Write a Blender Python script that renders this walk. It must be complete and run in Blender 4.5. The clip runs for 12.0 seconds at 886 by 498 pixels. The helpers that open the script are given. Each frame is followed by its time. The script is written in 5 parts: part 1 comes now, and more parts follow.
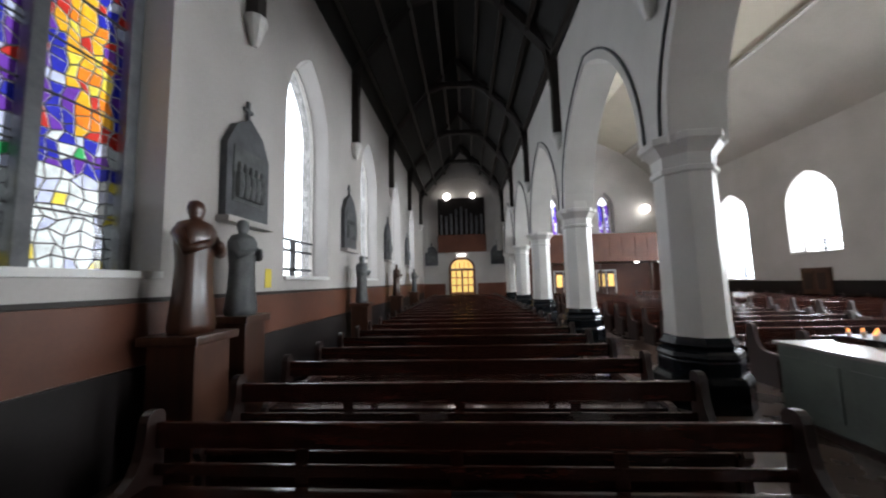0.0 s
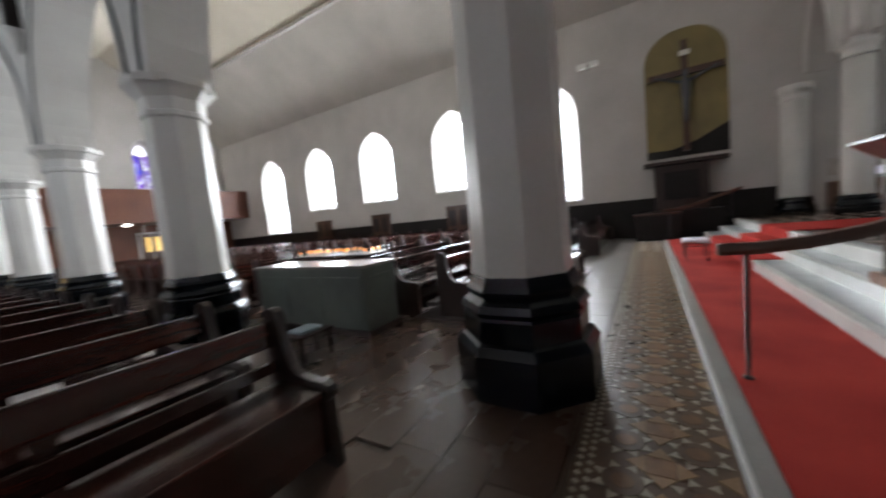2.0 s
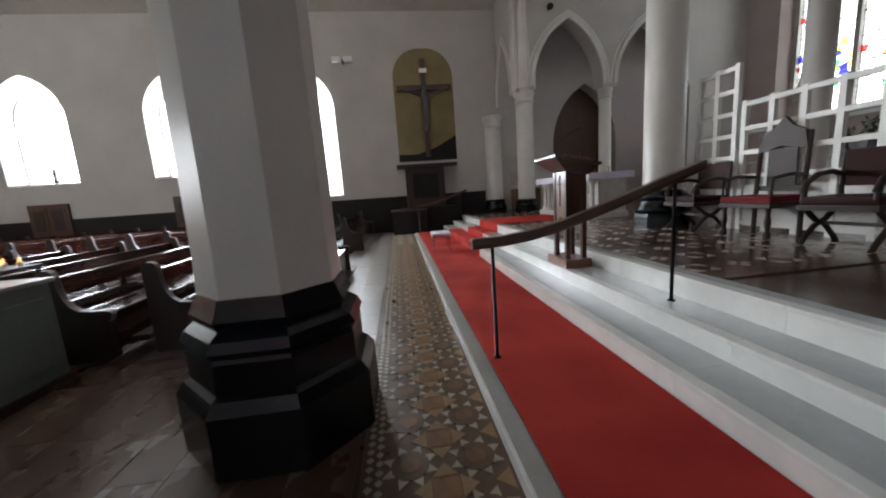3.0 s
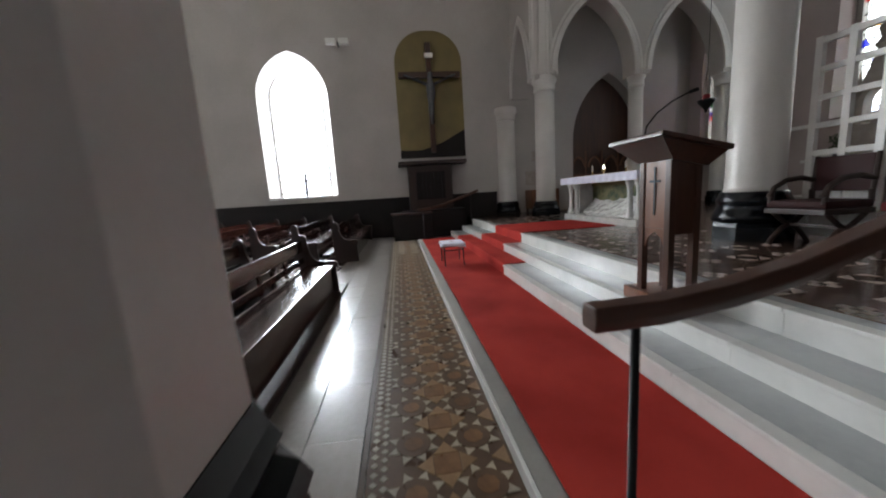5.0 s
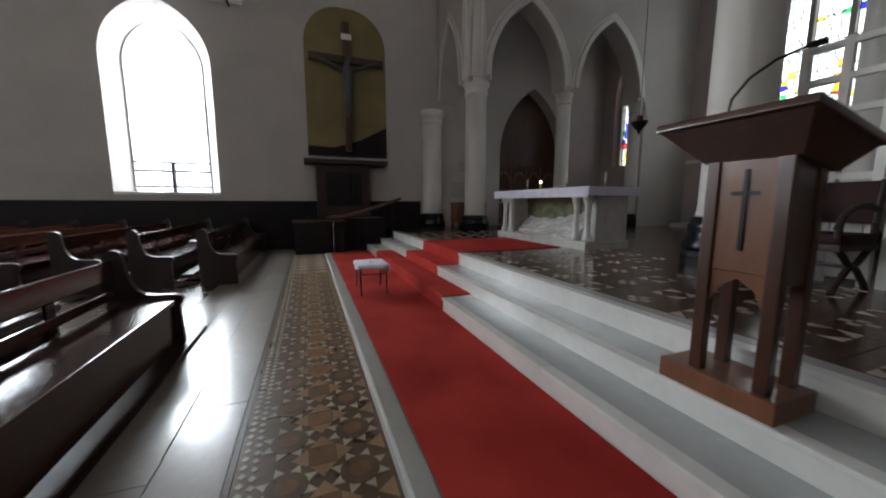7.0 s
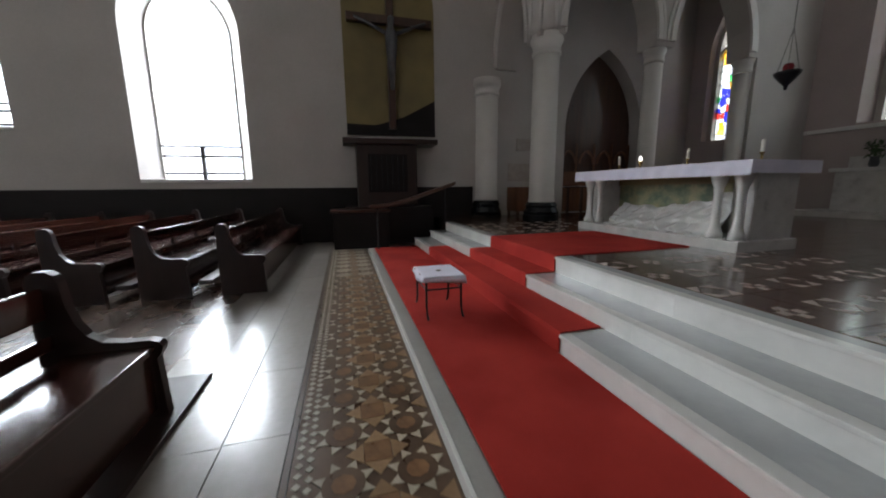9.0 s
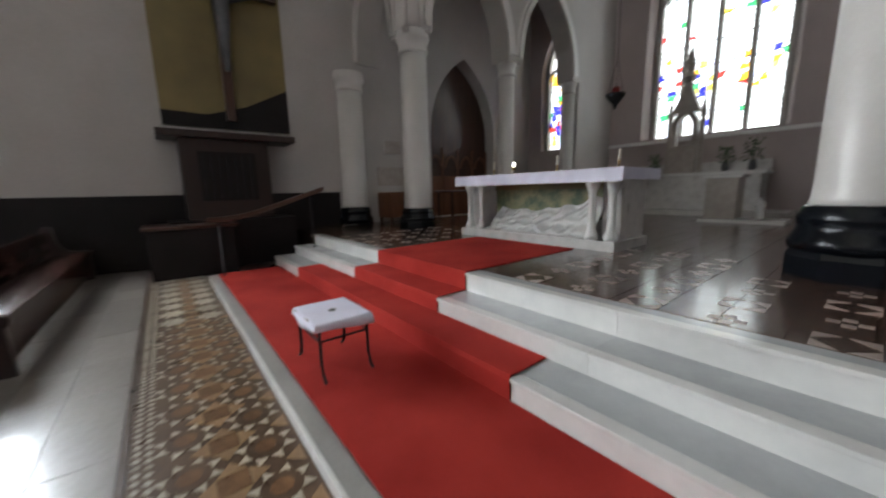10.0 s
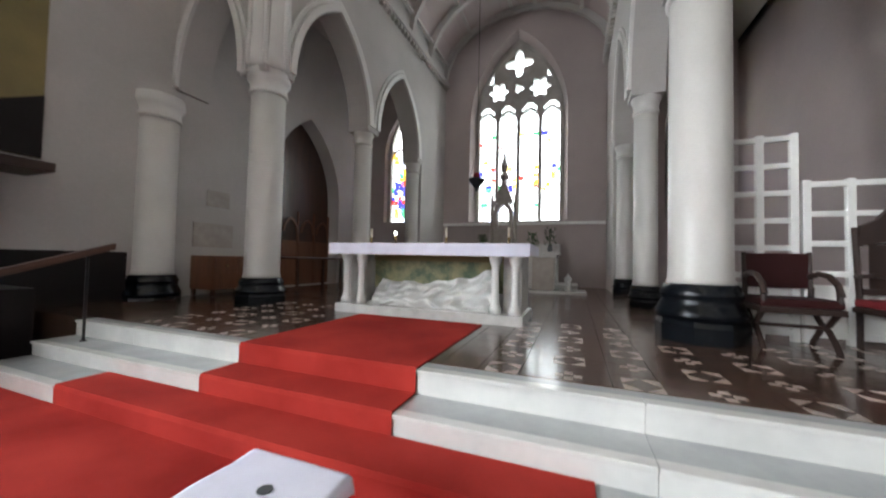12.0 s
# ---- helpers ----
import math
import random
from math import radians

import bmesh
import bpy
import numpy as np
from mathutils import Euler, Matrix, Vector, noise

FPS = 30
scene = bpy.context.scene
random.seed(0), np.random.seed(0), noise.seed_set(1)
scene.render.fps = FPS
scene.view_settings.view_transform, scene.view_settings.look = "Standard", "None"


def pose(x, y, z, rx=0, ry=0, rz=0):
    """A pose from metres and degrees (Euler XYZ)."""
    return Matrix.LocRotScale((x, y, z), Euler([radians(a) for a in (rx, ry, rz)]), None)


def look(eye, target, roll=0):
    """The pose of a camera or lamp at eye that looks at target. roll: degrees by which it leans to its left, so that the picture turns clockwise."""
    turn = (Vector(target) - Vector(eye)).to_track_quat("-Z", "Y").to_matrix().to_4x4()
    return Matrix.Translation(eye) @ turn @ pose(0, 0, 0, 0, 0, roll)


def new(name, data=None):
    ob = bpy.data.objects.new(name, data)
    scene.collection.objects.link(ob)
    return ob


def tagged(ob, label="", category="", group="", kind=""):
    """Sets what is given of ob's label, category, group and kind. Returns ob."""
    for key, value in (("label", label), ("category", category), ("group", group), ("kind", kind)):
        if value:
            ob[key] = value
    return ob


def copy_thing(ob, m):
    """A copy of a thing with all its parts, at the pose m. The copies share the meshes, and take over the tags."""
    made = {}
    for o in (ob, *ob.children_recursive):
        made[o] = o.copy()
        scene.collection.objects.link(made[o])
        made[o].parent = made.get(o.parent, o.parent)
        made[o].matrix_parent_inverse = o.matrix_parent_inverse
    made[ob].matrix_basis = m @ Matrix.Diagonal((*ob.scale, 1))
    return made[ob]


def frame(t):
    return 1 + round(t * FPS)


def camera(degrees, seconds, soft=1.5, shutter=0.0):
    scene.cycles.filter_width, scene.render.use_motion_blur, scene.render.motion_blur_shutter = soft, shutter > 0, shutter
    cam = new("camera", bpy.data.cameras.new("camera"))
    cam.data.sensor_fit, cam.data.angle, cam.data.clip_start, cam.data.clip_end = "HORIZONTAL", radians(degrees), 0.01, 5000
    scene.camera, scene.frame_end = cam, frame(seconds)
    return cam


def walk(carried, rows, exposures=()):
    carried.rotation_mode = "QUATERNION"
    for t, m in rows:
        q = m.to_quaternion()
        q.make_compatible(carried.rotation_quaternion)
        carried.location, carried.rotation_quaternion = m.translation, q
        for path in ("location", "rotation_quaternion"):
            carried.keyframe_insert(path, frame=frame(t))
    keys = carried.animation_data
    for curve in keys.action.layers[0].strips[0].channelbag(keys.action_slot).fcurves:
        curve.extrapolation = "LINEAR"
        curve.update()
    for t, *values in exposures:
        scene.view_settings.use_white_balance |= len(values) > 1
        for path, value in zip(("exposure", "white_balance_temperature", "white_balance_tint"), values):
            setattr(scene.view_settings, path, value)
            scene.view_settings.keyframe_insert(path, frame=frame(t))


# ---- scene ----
PATH = [
    (0, (-2.66, 1.025, 1.682), (-2.788, 3.012, 1.871), -1.4),
    (0.5, (-2.631, 1.021, 1.681), (-2.443, 3.006, 1.838), -2.0),
    (1, (-2.65, 0.82, 1.645), (-1.84, 2.649, 1.633), -1.7),
    (1.5, (-2.487, 0.604, 1.53), (-1.1, 2.036, 1.378), -2.1),
    (2, (-2.058, 0.34, 1.349), (-0.347, 1.362, 1.177), -5.6),
    (2.5, (-1.766, 0.413, 1.316), (0.206, 0.716, 1.174), -3.2),
    (3, (-1.55, 0.443, 1.334), (0.412, 0.214, 1.022), -4.0),
    (3.5, (-1.198, 0.38, 1.37), (0.784, 0.262, 1.124), -7.2),
    (3.7, (-1.075, 0.397, 1.358), (0.904, 0.341, 1.074), -7.0),
    (5.5, (0.362, 0.477, 1.333), (2.318, 0.186, 1.034), -3.1),
    (6, (0.708, 0.454, 1.223), (2.663, 0.11, 0.976), -4.4),
    (6.5, (1.076, 0.335, 1.262), (2.964, -0.301, 1.076), -1.2),
    (8.5, (2.58, 0.42, 1.34), (4.388, -0.335, 0.968), 0.3),
    (9, (2.981, 0.426, 1.287), (4.88, -0.103, 0.949), -0.6),
    (9.5, (3.374, 0.501, 1.284), (5.189, -0.279, 0.968), -1.1),
    (10, (3.824, 0.445, 1.334), (5.366, -0.785, 1.004), -1.2),
    (10.5, (4.207, 0.499, 1.31), (5.502, -1.024, 1.248), 0.2),
    (11, (4.537, 0.547, 1.354), (5.483, -1.209, 1.491), 0.6),
    (11.5, (4.878, 0.498, 1.376), (5.715, -1.305, 1.589), 1.1),
    (12, (5.188, 0.551, 1.342), (5.898, -1.318, 1.407), 1.3),
]
cam = camera(103.8, 12.0, soft=2.0, shutter=0.5)
walk(cam, [(t, look(eye, target, roll)) for t, eye, target, roll in PATH], exposures=[(0, 0.3), (1.0, 0.15), (1.5, 0.35), (2.0, 0.55), (3.0, 0.55), (3.5, 0.65), (5.5, 0.1), (6.5, -0.2), (8.5, -0.2), (9.5, -0.15), (10.0, 0.3), (10.5, 0.8), (11.0, 0.88), (12, 0.9)])

# ---------------------------------------------------------------- world and light
world = bpy.data.worlds.new("world")
scene.world = world
world.use_nodes = True
wn = world.node_tree
sky = wn.nodes.new("ShaderNodeTexSky")
sky.sky_type, sky.sun_disc = "NISHITA", False
sky.sun_elevation, sky.sun_rotation = radians(38), radians(-75)
wn.links.new(sky.outputs[0], wn.nodes["Background"].inputs[0])
wn.nodes["Background"].inputs[1].default_value = 0.1


def sky_lamp(name, m, w, h, watts, colour=(1, 1, 1)):
    """Daylight standing just outside a window."""
    d = bpy.data.lights.new(name, "AREA")
    d.shape, d.size, d.size_y, d.energy, d.color = "RECTANGLE", w, h, watts, colour
    o = new(name, d)
    o.matrix_world = m
    return o


DAY = 1.0
X_R, X_L, Y_N, Y_E = 12.3, -5.85, 27.0, -12.0       # inner faces of the outer walls
X_A = 0.50                                          # line of the nave arcade
X_C1, X_C2 = 10.25, 3.95                            # lines of the chancel arcades
T = 0.55                                            # wall thickness
H0, RISE = 0.07, 0.178
H1, H2, H3 = 0.228, 0.374, 0.55
R_WIN = [(3.62, 1.56), (7.85, 2.6), (12.5, 2.6), (16.9, 2.6), (21.35, 1.45)]   # centre, sill
L_WIN = [(3.48, 1.85), (7.9, 1.85), (12.4, 1.85), (17.0, 1.85), (21.6, 1.85)]
for yc, sill in R_WIN:
    hh = 6.3 - sill
    sky_lamp("window_daylight", pose(X_R + T + 0.12, yc, sill + hh / 2, 90, 0, 90), 2.4, hh, 950 * DAY, (0.93, 0.97, 1.0))
for i, (yc, sill) in enumerate(L_WIN):
    hh = 6.7 - sill
    sky_lamp("window_daylight", pose(X_L - T - 0.12, yc, sill + hh / 2, 90, 0, -90), 2.2, hh, (12 if i == 0 else 25) * DAY, (0.93, 0.97, 1.0))
sky_lamp("window_daylight", pose(7.2, Y_E - T - 0.12, 6.2, 90, 0, 180), 3.6, 7.4, 110 * DAY)
sky_lamp("window_daylight", pose(11.28, -10.98, 4.6, 90, 0, 180), 1.0, 4.4, 12 * DAY)
sky_lamp("window_daylight", pose(1.95, Y_E - T - 0.12, 4.9, 90, 0, 180), 1.4, 4.8, 25 * DAY)
sky_lamp("window_daylight", pose(7.7, Y_N + T + 0.12, 6.6, 90, 0, 0), 1.6, 3.4, 30 * DAY, (0.8, 0.75, 1.0))
sky_lamp("window_daylight", pose(3.9, Y_N + T + 0.12, 6.6, 90, 0, 0), 1.6, 3.4, 60 * DAY, (0.8, 0.75, 1.0))


# ---------------------------------------------------------------- materials
def mat(name, base, rough=0.6, dark=None, scale=3.0, fine=60.0, bump=0.15, metal=0.0, spread=0.35, vary=0.0, coat=0.0, spec=0.5):
    """Two scales of mottling between base and dark, fine relief, roughness that wanders."""
    m = bpy.data.materials.new(name)
    m.use_nodes = True
    nt = m.node_tree
    b = nt.nodes["Principled BSDF"]
    dark = dark or tuple(c * 0.72 for c in base)
    tc = nt.nodes.new("ShaderNodeTexCoord")
    n1, n2 = nt.nodes.new("ShaderNodeTexNoise"), nt.nodes.new("ShaderNodeTexNoise")
    n1.inputs["Scale"].default_value, n1.inputs["Detail"].default_value = scale, 6
    n2.inputs["Scale"].default_value, n2.inputs["Detail"].default_value = fine, 4
    for n in (n1, n2):
        nt.links.new(tc.outputs["Object"], n.inputs["Vector"])
    add = nt.nodes.new("ShaderNodeMath")
    add.operation = "MULTIPLY_ADD"
    nt.links.new(n2.outputs[0], add.inputs[0])
    add.inputs[1].default_value = 0.3
    nt.links.new(n1.outputs[0], add.inputs[2])
    ramp = nt.nodes.new("ShaderNodeValToRGB")
    ramp.color_ramp.elements[0].position, ramp.color_ramp.elements[1].position = 0.65 - spread / 2, 0.65 + spread / 2
    ramp.color_ramp.elements[0].color, ramp.color_ramp.elements[1].color = (*dark, 1), (*base, 1)
    nt.links.new(add.outputs[0], ramp.inputs[0])
    out = ramp.outputs[0]
    if vary:
        oi, hsv, mr = nt.nodes.new("ShaderNodeObjectInfo"), nt.nodes.new("ShaderNodeHueSaturation"), nt.nodes.new("ShaderNodeMapRange")
        nt.links.new(oi.outputs["Random"], mr.inputs[0])
        mr.inputs[3].default_value, mr.inputs[4].default_value = 1 - vary, 1 + vary
        nt.links.new(mr.outputs[0], hsv.inputs["Value"])
        nt.links.new(out, hsv.inputs["Color"])
        out = hsv.outputs[0]
    nt.links.new(out, b.inputs["Base Color"])
    mr = nt.nodes.new("ShaderNodeMapRange")
    mr.inputs[3].default_value, mr.inputs[4].default_value = max(0.03, rough - 0.1), min(1, rough + 0.1)
    nt.links.new(n1.outputs[0], mr.inputs[0])
    nt.links.new(mr.outputs[0], b.inputs["Roughness"])
    b.inputs["Metallic"].default_value = metal
    b.inputs["Coat Weight"].default_value = coat
    b.inputs["Coat Roughness"].default_value = 0.12
    b.inputs["Specular IOR Level"].default_value = spec
    if bump:
        bp = nt.nodes.new("ShaderNodeBump")
        bp.inputs["Strength"].default_value, bp.inputs["Distance"].default_value = bump, 0.01
        nt.links.new(add.outputs[0], bp.inputs["Height"])
        nt.links.new(bp.outputs[0], b.inputs["Normal"])
    return m


def wood(name, base, dark, rough=0.35, coat=0.3, axis=0, vary=0.1):
    m = mat(name, base, rough, dark, 2.5, 40, 0.12, spread=0.5, vary=vary, coat=coat)
    nt = m.node_tree
    tc = next(n for n in nt.nodes if n.type == "TEX_COORD")
    mp = nt.nodes.new("ShaderNodeMapping")
    s = [5.0, 5.0, 5.0]
    s[axis] = 0.5
    mp.inputs["Scale"].default_value = s
    nt.links.new(tc.outputs["Object"], mp.inputs[0])
    for n in nt.nodes:
        if n.type == "TEX_NOISE":
            nt.links.new(mp.outputs[0], n.inputs["Vector"])
    return m


def glass(name, colour, relief=0.0):
    """A leaded pane that lets light through, tinted."""
    m = bpy.data.materials.new(name)
    m.use_nodes = True
    nt = m.node_tree
    nt.nodes.remove(nt.nodes["Principled BSDF"])
    tr, gl, mx = nt.nodes.new("ShaderNodeBsdfTransparent"), nt.nodes.new("ShaderNodeBsdfGlossy"), nt.nodes.new("ShaderNodeMixShader")
    tc, no, ra = nt.nodes.new("ShaderNodeTexCoord"), nt.nodes.new("ShaderNodeTexNoise"), nt.nodes.new("ShaderNodeValToRGB")
    no.inputs["Scale"].default_value = 9
    nt.links.new(tc.outputs["Object"], no.inputs["Vector"])
    ra.color_ramp.elements[0].color = (*[c * 0.7 for c in colour], 1)
    ra.color_ramp.elements[1].color = (*colour, 1)
    ra.color_ramp.elements[0].position, ra.color_ramp.elements[1].position = 0.3, 0.7
    nt.links.new(no.outputs[0], ra.inputs[0])
    nt.links.new(ra.outputs[0], tr.inputs[0])
    gl.inputs["Roughness"].default_value = 0.1
    mx.inputs[0].default_value = 0.06
    nt.links.new(tr.outputs[0], mx.inputs[1])
    nt.links.new(gl.outputs[0], mx.inputs[2])
    nt.links.new(mx.outputs[0], nt.nodes["Material Output"].inputs[0])
    return m


def glow(name, colour, strength):
    m = bpy.data.materials.new(name)
    m.use_nodes = True
    b = m.node_tree.nodes["Principled BSDF"]
    b.inputs["Base Color"].default_value = (*colour, 1)
    b.inputs["Emission Color"].default_value = (*colour, 1)
    b.inputs["Emission Strength"].default_value = strength
    return m


M_PLASTER = mat("plaster", (0.52, 0.495, 0.475), 0.75, (0.40, 0.378, 0.36), 0.7, 25, 0.25, spread=0.6)
M_PINK = mat("pink_plaster", (0.48, 0.41, 0.395), 0.75, (0.38, 0.32, 0.31), 0.7, 25, 0.25, spread=0.6)
M_COLUMN = mat("column_paint", (0.70, 0.685, 0.66), 0.36, (0.58, 0.565, 0.54), 1.2, 30, 0.12, spread=0.6)
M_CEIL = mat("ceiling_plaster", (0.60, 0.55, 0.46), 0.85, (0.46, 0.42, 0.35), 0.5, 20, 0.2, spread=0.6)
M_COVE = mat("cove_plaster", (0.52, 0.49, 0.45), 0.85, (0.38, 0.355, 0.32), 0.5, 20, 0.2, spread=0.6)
M_ROOF = wood("dark_roof_boards", (0.008, 0.0065, 0.006), (0.004, 0.0035, 0.0035), 0.7, 0.0, 1)
M_TRUSS = wood("dark_truss_timber", (0.018, 0.010, 0.007), (0.007, 0.004, 0.003), 0.6, 0.0, 2)
M_DADO = mat("brown_dado_paint", (0.135, 0.048, 0.028), 0.45, (0.09, 0.034, 0.021), 1.0, 30, 0.15, spec=0.3)
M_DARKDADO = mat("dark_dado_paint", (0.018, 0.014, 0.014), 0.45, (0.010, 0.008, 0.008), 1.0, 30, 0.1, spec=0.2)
M_BASE = mat("black_base_paint", (0.005, 0.007, 0.010), 0.22, (0.003, 0.004, 0.006), 3, 30, 0.1, coat=0.0, spec=0.3)
M_PEW = wood("dark_pew_oak", (0.058, 0.016, 0.010), (0.024, 0.008, 0.0055), 0.2, 0.7, 0)
M_PEWEND = wood("dark_pew_end_oak", (0.026, 0.010, 0.0075), (0.012, 0.005, 0.004), 0.38, 0.08, 2)
M_FLOOR = mat("worn_stone_floor", (0.12, 0.072, 0.052), 0.28, (0.055, 0.032, 0.023), 1.5, 18, 0.25, spread=0.6, spec=0.5, coat=0.3)
# base kept paler than the stone: window glare on the floor is mixed in
M_SLAB = mat("pale_floor_slab", (0.30, 0.275, 0.255), 0.34, (0.15, 0.13, 0.115), 1.3, 20, 0.12, spread=0.7, vary=0.12, coat=0.6)
M_TBASE = mat("tile_dark_ground", (0.13, 0.08, 0.05), 0.3, (0.08, 0.05, 0.034), 6, 40, 0.1)
M_TCREAM = mat("tile_cream", (0.50, 0.46, 0.38), 0.3, (0.34, 0.31, 0.25), 8, 60, 0.1, vary=0.15)
M_TPINK = mat("tile_pinkish_cream", (0.40, 0.33, 0.29), 0.3, (0.28, 0.23, 0.20), 8, 60, 0.1, vary=0.2)
M_TBROWN = mat("tile_brown", (0.22, 0.115, 0.055), 0.3, (0.14, 0.072, 0.036), 8, 60, 0.1, vary=0.2)
M_TBUFF = mat("tile_buff", (0.36, 0.24, 0.13), 0.3, (0.26, 0.16, 0.09), 8, 60, 0.1, vary=0.15)
M_TBLACK = mat("tile_umber", (0.085, 0.055, 0.038), 0.3, (0.05, 0.032, 0.024), 8, 60, 0.1, vary=0.2)
M_MARBLE = mat("white_marble", (0.74, 0.74, 0.72), 0.22, (0.58, 0.59, 0.58), 2.2, 14, 0.05, spread=0.5, vary=0.05, coat=0.15)
M_TREAD = mat("grey_marble_tread", (0.47, 0.49, 0.50), 0.22, (0.36, 0.38, 0.39), 2.2, 20, 0.05, spread=0.5, vary=0.05, coat=0.15)
M_KERB = mat("kerb_stone", (0.33, 0.325, 0.31), 0.35, (0.27, 0.265, 0.25), 3, 40, 0.08, vary=0.05)
M_CARPET = mat("red_carpet", (0.46, 0.046, 0.036), 0.95, (0.27, 0.018, 0.016), 1.3, 220, 1.0, spread=0.42, spec=0.1)
M_PLAT = mat("platform_brown_tile", (0.10, 0.055, 0.037), 0.2, (0.06, 0.033, 0.024), 2, 30, 0.1, spread=0.6, vary=0.18, coat=0.25)
M_ALTAR = mat("altar_marble", (0.62, 0.61, 0.59), 0.3, (0.45, 0.44, 0.43), 5, 30, 0.15, spread=0.5)
M_CLOTH = mat("white_altar_cloth", (0.74, 0.74, 0.86), 0.9, (0.66, 0.66, 0.78), 4, 120, 0.3, spec=0.1)
M_OLIVE = mat("mosaic_olive", (0.26, 0.25, 0.12), 0.5, (0.06, 0.10, 0.05), 5, 30, 0.4, spread=0.25)
M_GOLD = mat("gilt_mosaic", (0.23, 0.18, 0.066), 0.5, (0.16, 0.125, 0.05), 1.2, 50, 0.3)
M_WOOD = wood("brown_lectern_wood", (0.19, 0.075, 0.035), (0.11, 0.042, 0.02), 0.35, 0.3, 2)
M_WOODD = wood("dark_brown_wood", (0.075, 0.03, 0.017), (0.04, 0.016, 0.01), 0.32, 0.3, 2)
M_RAIL = wood("handrail_wood", (0.085, 0.036, 0.021), (0.05, 0.021, 0.013), 0.34, 0.25, 1)
M_LEATHER = mat("dark_red_leather", (0.034, 0.007, 0.008), 0.6, (0.026, 0.006, 0.006), 6, 60, 0.2, spec=0.2)
M_CHAIR = wood("dark_chair_wood", (0.03, 0.013, 0.009), (0.016, 0.007, 0.005), 0.5, 0.0, 2)
M_IRON = mat("black_iron", (0.02, 0.02, 0.022), 0.4, (0.012, 0.012, 0.014), 8, 60, 0.1, metal=0.6)
M_LEAD = mat("window_lead", (0.05, 0.05, 0.055), 0.6, (0.03, 0.03, 0.035), 8, 60, 0.1)
M_STONE = mat("tracery_stone", (0.45, 0.42, 0.39), 0.8, (0.33, 0.31, 0.28), 2, 30, 0.3)
M_STATUE = mat("painted_plaster_statue", (0.13, 0.135, 0.135), 0.6, (0.07, 0.075, 0.08), 5, 30, 0.3)
M_STATION = mat("dark_relief", (0.10, 0.105, 0.115), 0.55, (0.055, 0.058, 0.065), 5, 30, 0.4)
M_GREEN = mat("grey_green_panel", (0.13, 0.15, 0.13), 0.35, (0.09, 0.10, 0.09), 2, 30, 0.1)
M_WHITE = mat("white_paint", (0.78, 0.78, 0.76), 0.5, (0.68, 0.68, 0.66), 3, 40, 0.1)
M_PAPER = mat("paper", (0.78, 0.77, 0.74), 0.9, (0.70, 0.69, 0.66), 4, 60, 0.1, vary=0.1)
M_VELVET = mat("red_velvet", (0.22, 0.014, 0.02), 0.9, (0.14, 0.008, 0.012), 5, 150, 0.4)
M_BRASS = mat("brass", (0.65, 0.48, 0.2), 0.25, (0.5, 0.36, 0.14), 8, 60, 0.05, metal=1.0)
M_PLAQUE = mat("plaque_stone", (0.42, 0.38, 0.34), 0.5, (0.34, 0.30, 0.27), 6, 60, 0.2)
M_BLUE = mat("pale_blue_cloth", (0.42, 0.52, 0.58), 0.9, (0.34, 0.43, 0.5), 6, 90, 0.2)
M_YELLOW = mat("yellow_sign", (0.75, 0.62, 0.05), 0.5, (0.65, 0.52, 0.04), 5, 60, 0.05)
M_LEAF = mat("leaf", (0.05, 0.09, 0.03), 0.5, (0.03, 0.06, 0.02), 8, 40, 0.2, vary=0.3)
M_CANDLE = mat("candle_wax", (0.80, 0.77, 0.68), 0.5, (0.74, 0.70, 0.6), 5, 60, 0.05)
M_FLAME = glow("candle_flame", (1.0, 0.36, 0.09), 2.2)
M_LAMP = glow("lamp_glow", (1.0, 0.97, 0.92), 7)
M_SKY = glow("bright_overcast_sky", (0.93, 0.97, 1.0), 3.2)
M_SKYDIM = glow("dull_sky", (0.93, 0.97, 1.0), 0.6)
M_AMBER = glow("lit_amber_glass", (1.0, 0.66, 0.2), 0.7)
G_CLEAR = glass("obscured_glass", (0.95, 0.97, 1.0))
STAIN = [glass("stained_" + n, c) for n, c in (("blue", (0.03, 0.035, 0.45)), ("violet", (0.17, 0.05, 0.42)), ("amber", (0.95, 0.50, 0.03)), ("red", (0.6, 0.04, 0.03)),
                                              ("white", (0.80, 0.85, 0.85)), ("green", (0.05, 0.45, 0.14)), ("pale", (0.62, 0.66, 0.85)), ("orange", (0.9, 0.25, 0.02)), ("yellow", (0.95, 0.78, 0.1)))]


# ---------------------------------------------------------------- mesh helpers
def thing(name, label, category, group="", at=(0, 0, 0), rz=0):
    e = new(name)
    e.empty_display_size = 0.1
    e.matrix_world = pose(*at, 0, 0, rz)
    return tagged(e, label, category, group)


def part(name, bm, material, parent=None, label="", smooth=False):
    me = bpy.data.meshes.new(name)
    bmesh.ops.recalc_face_normals(bm, faces=bm.faces)
    bm.to_mesh(me)
    bm.free()
    me.materials.append(material)
    if smooth:
        for p in me.polygons:
            p.use_smooth = True
    o = new(name, me)
    if parent:
        o.parent = parent
    if label:
        tagged(o, label)
    return o


def struct(name, bm, material, label, category, smooth=False):
    return tagged(part(name, bm, material, None, "", smooth), label, category, "", "structure")


def share(name, me, parent, m):
    """A further piece on a mesh that is there already."""
    o = new(name, me)
    o.parent = parent
    o.matrix_local = m
    return o


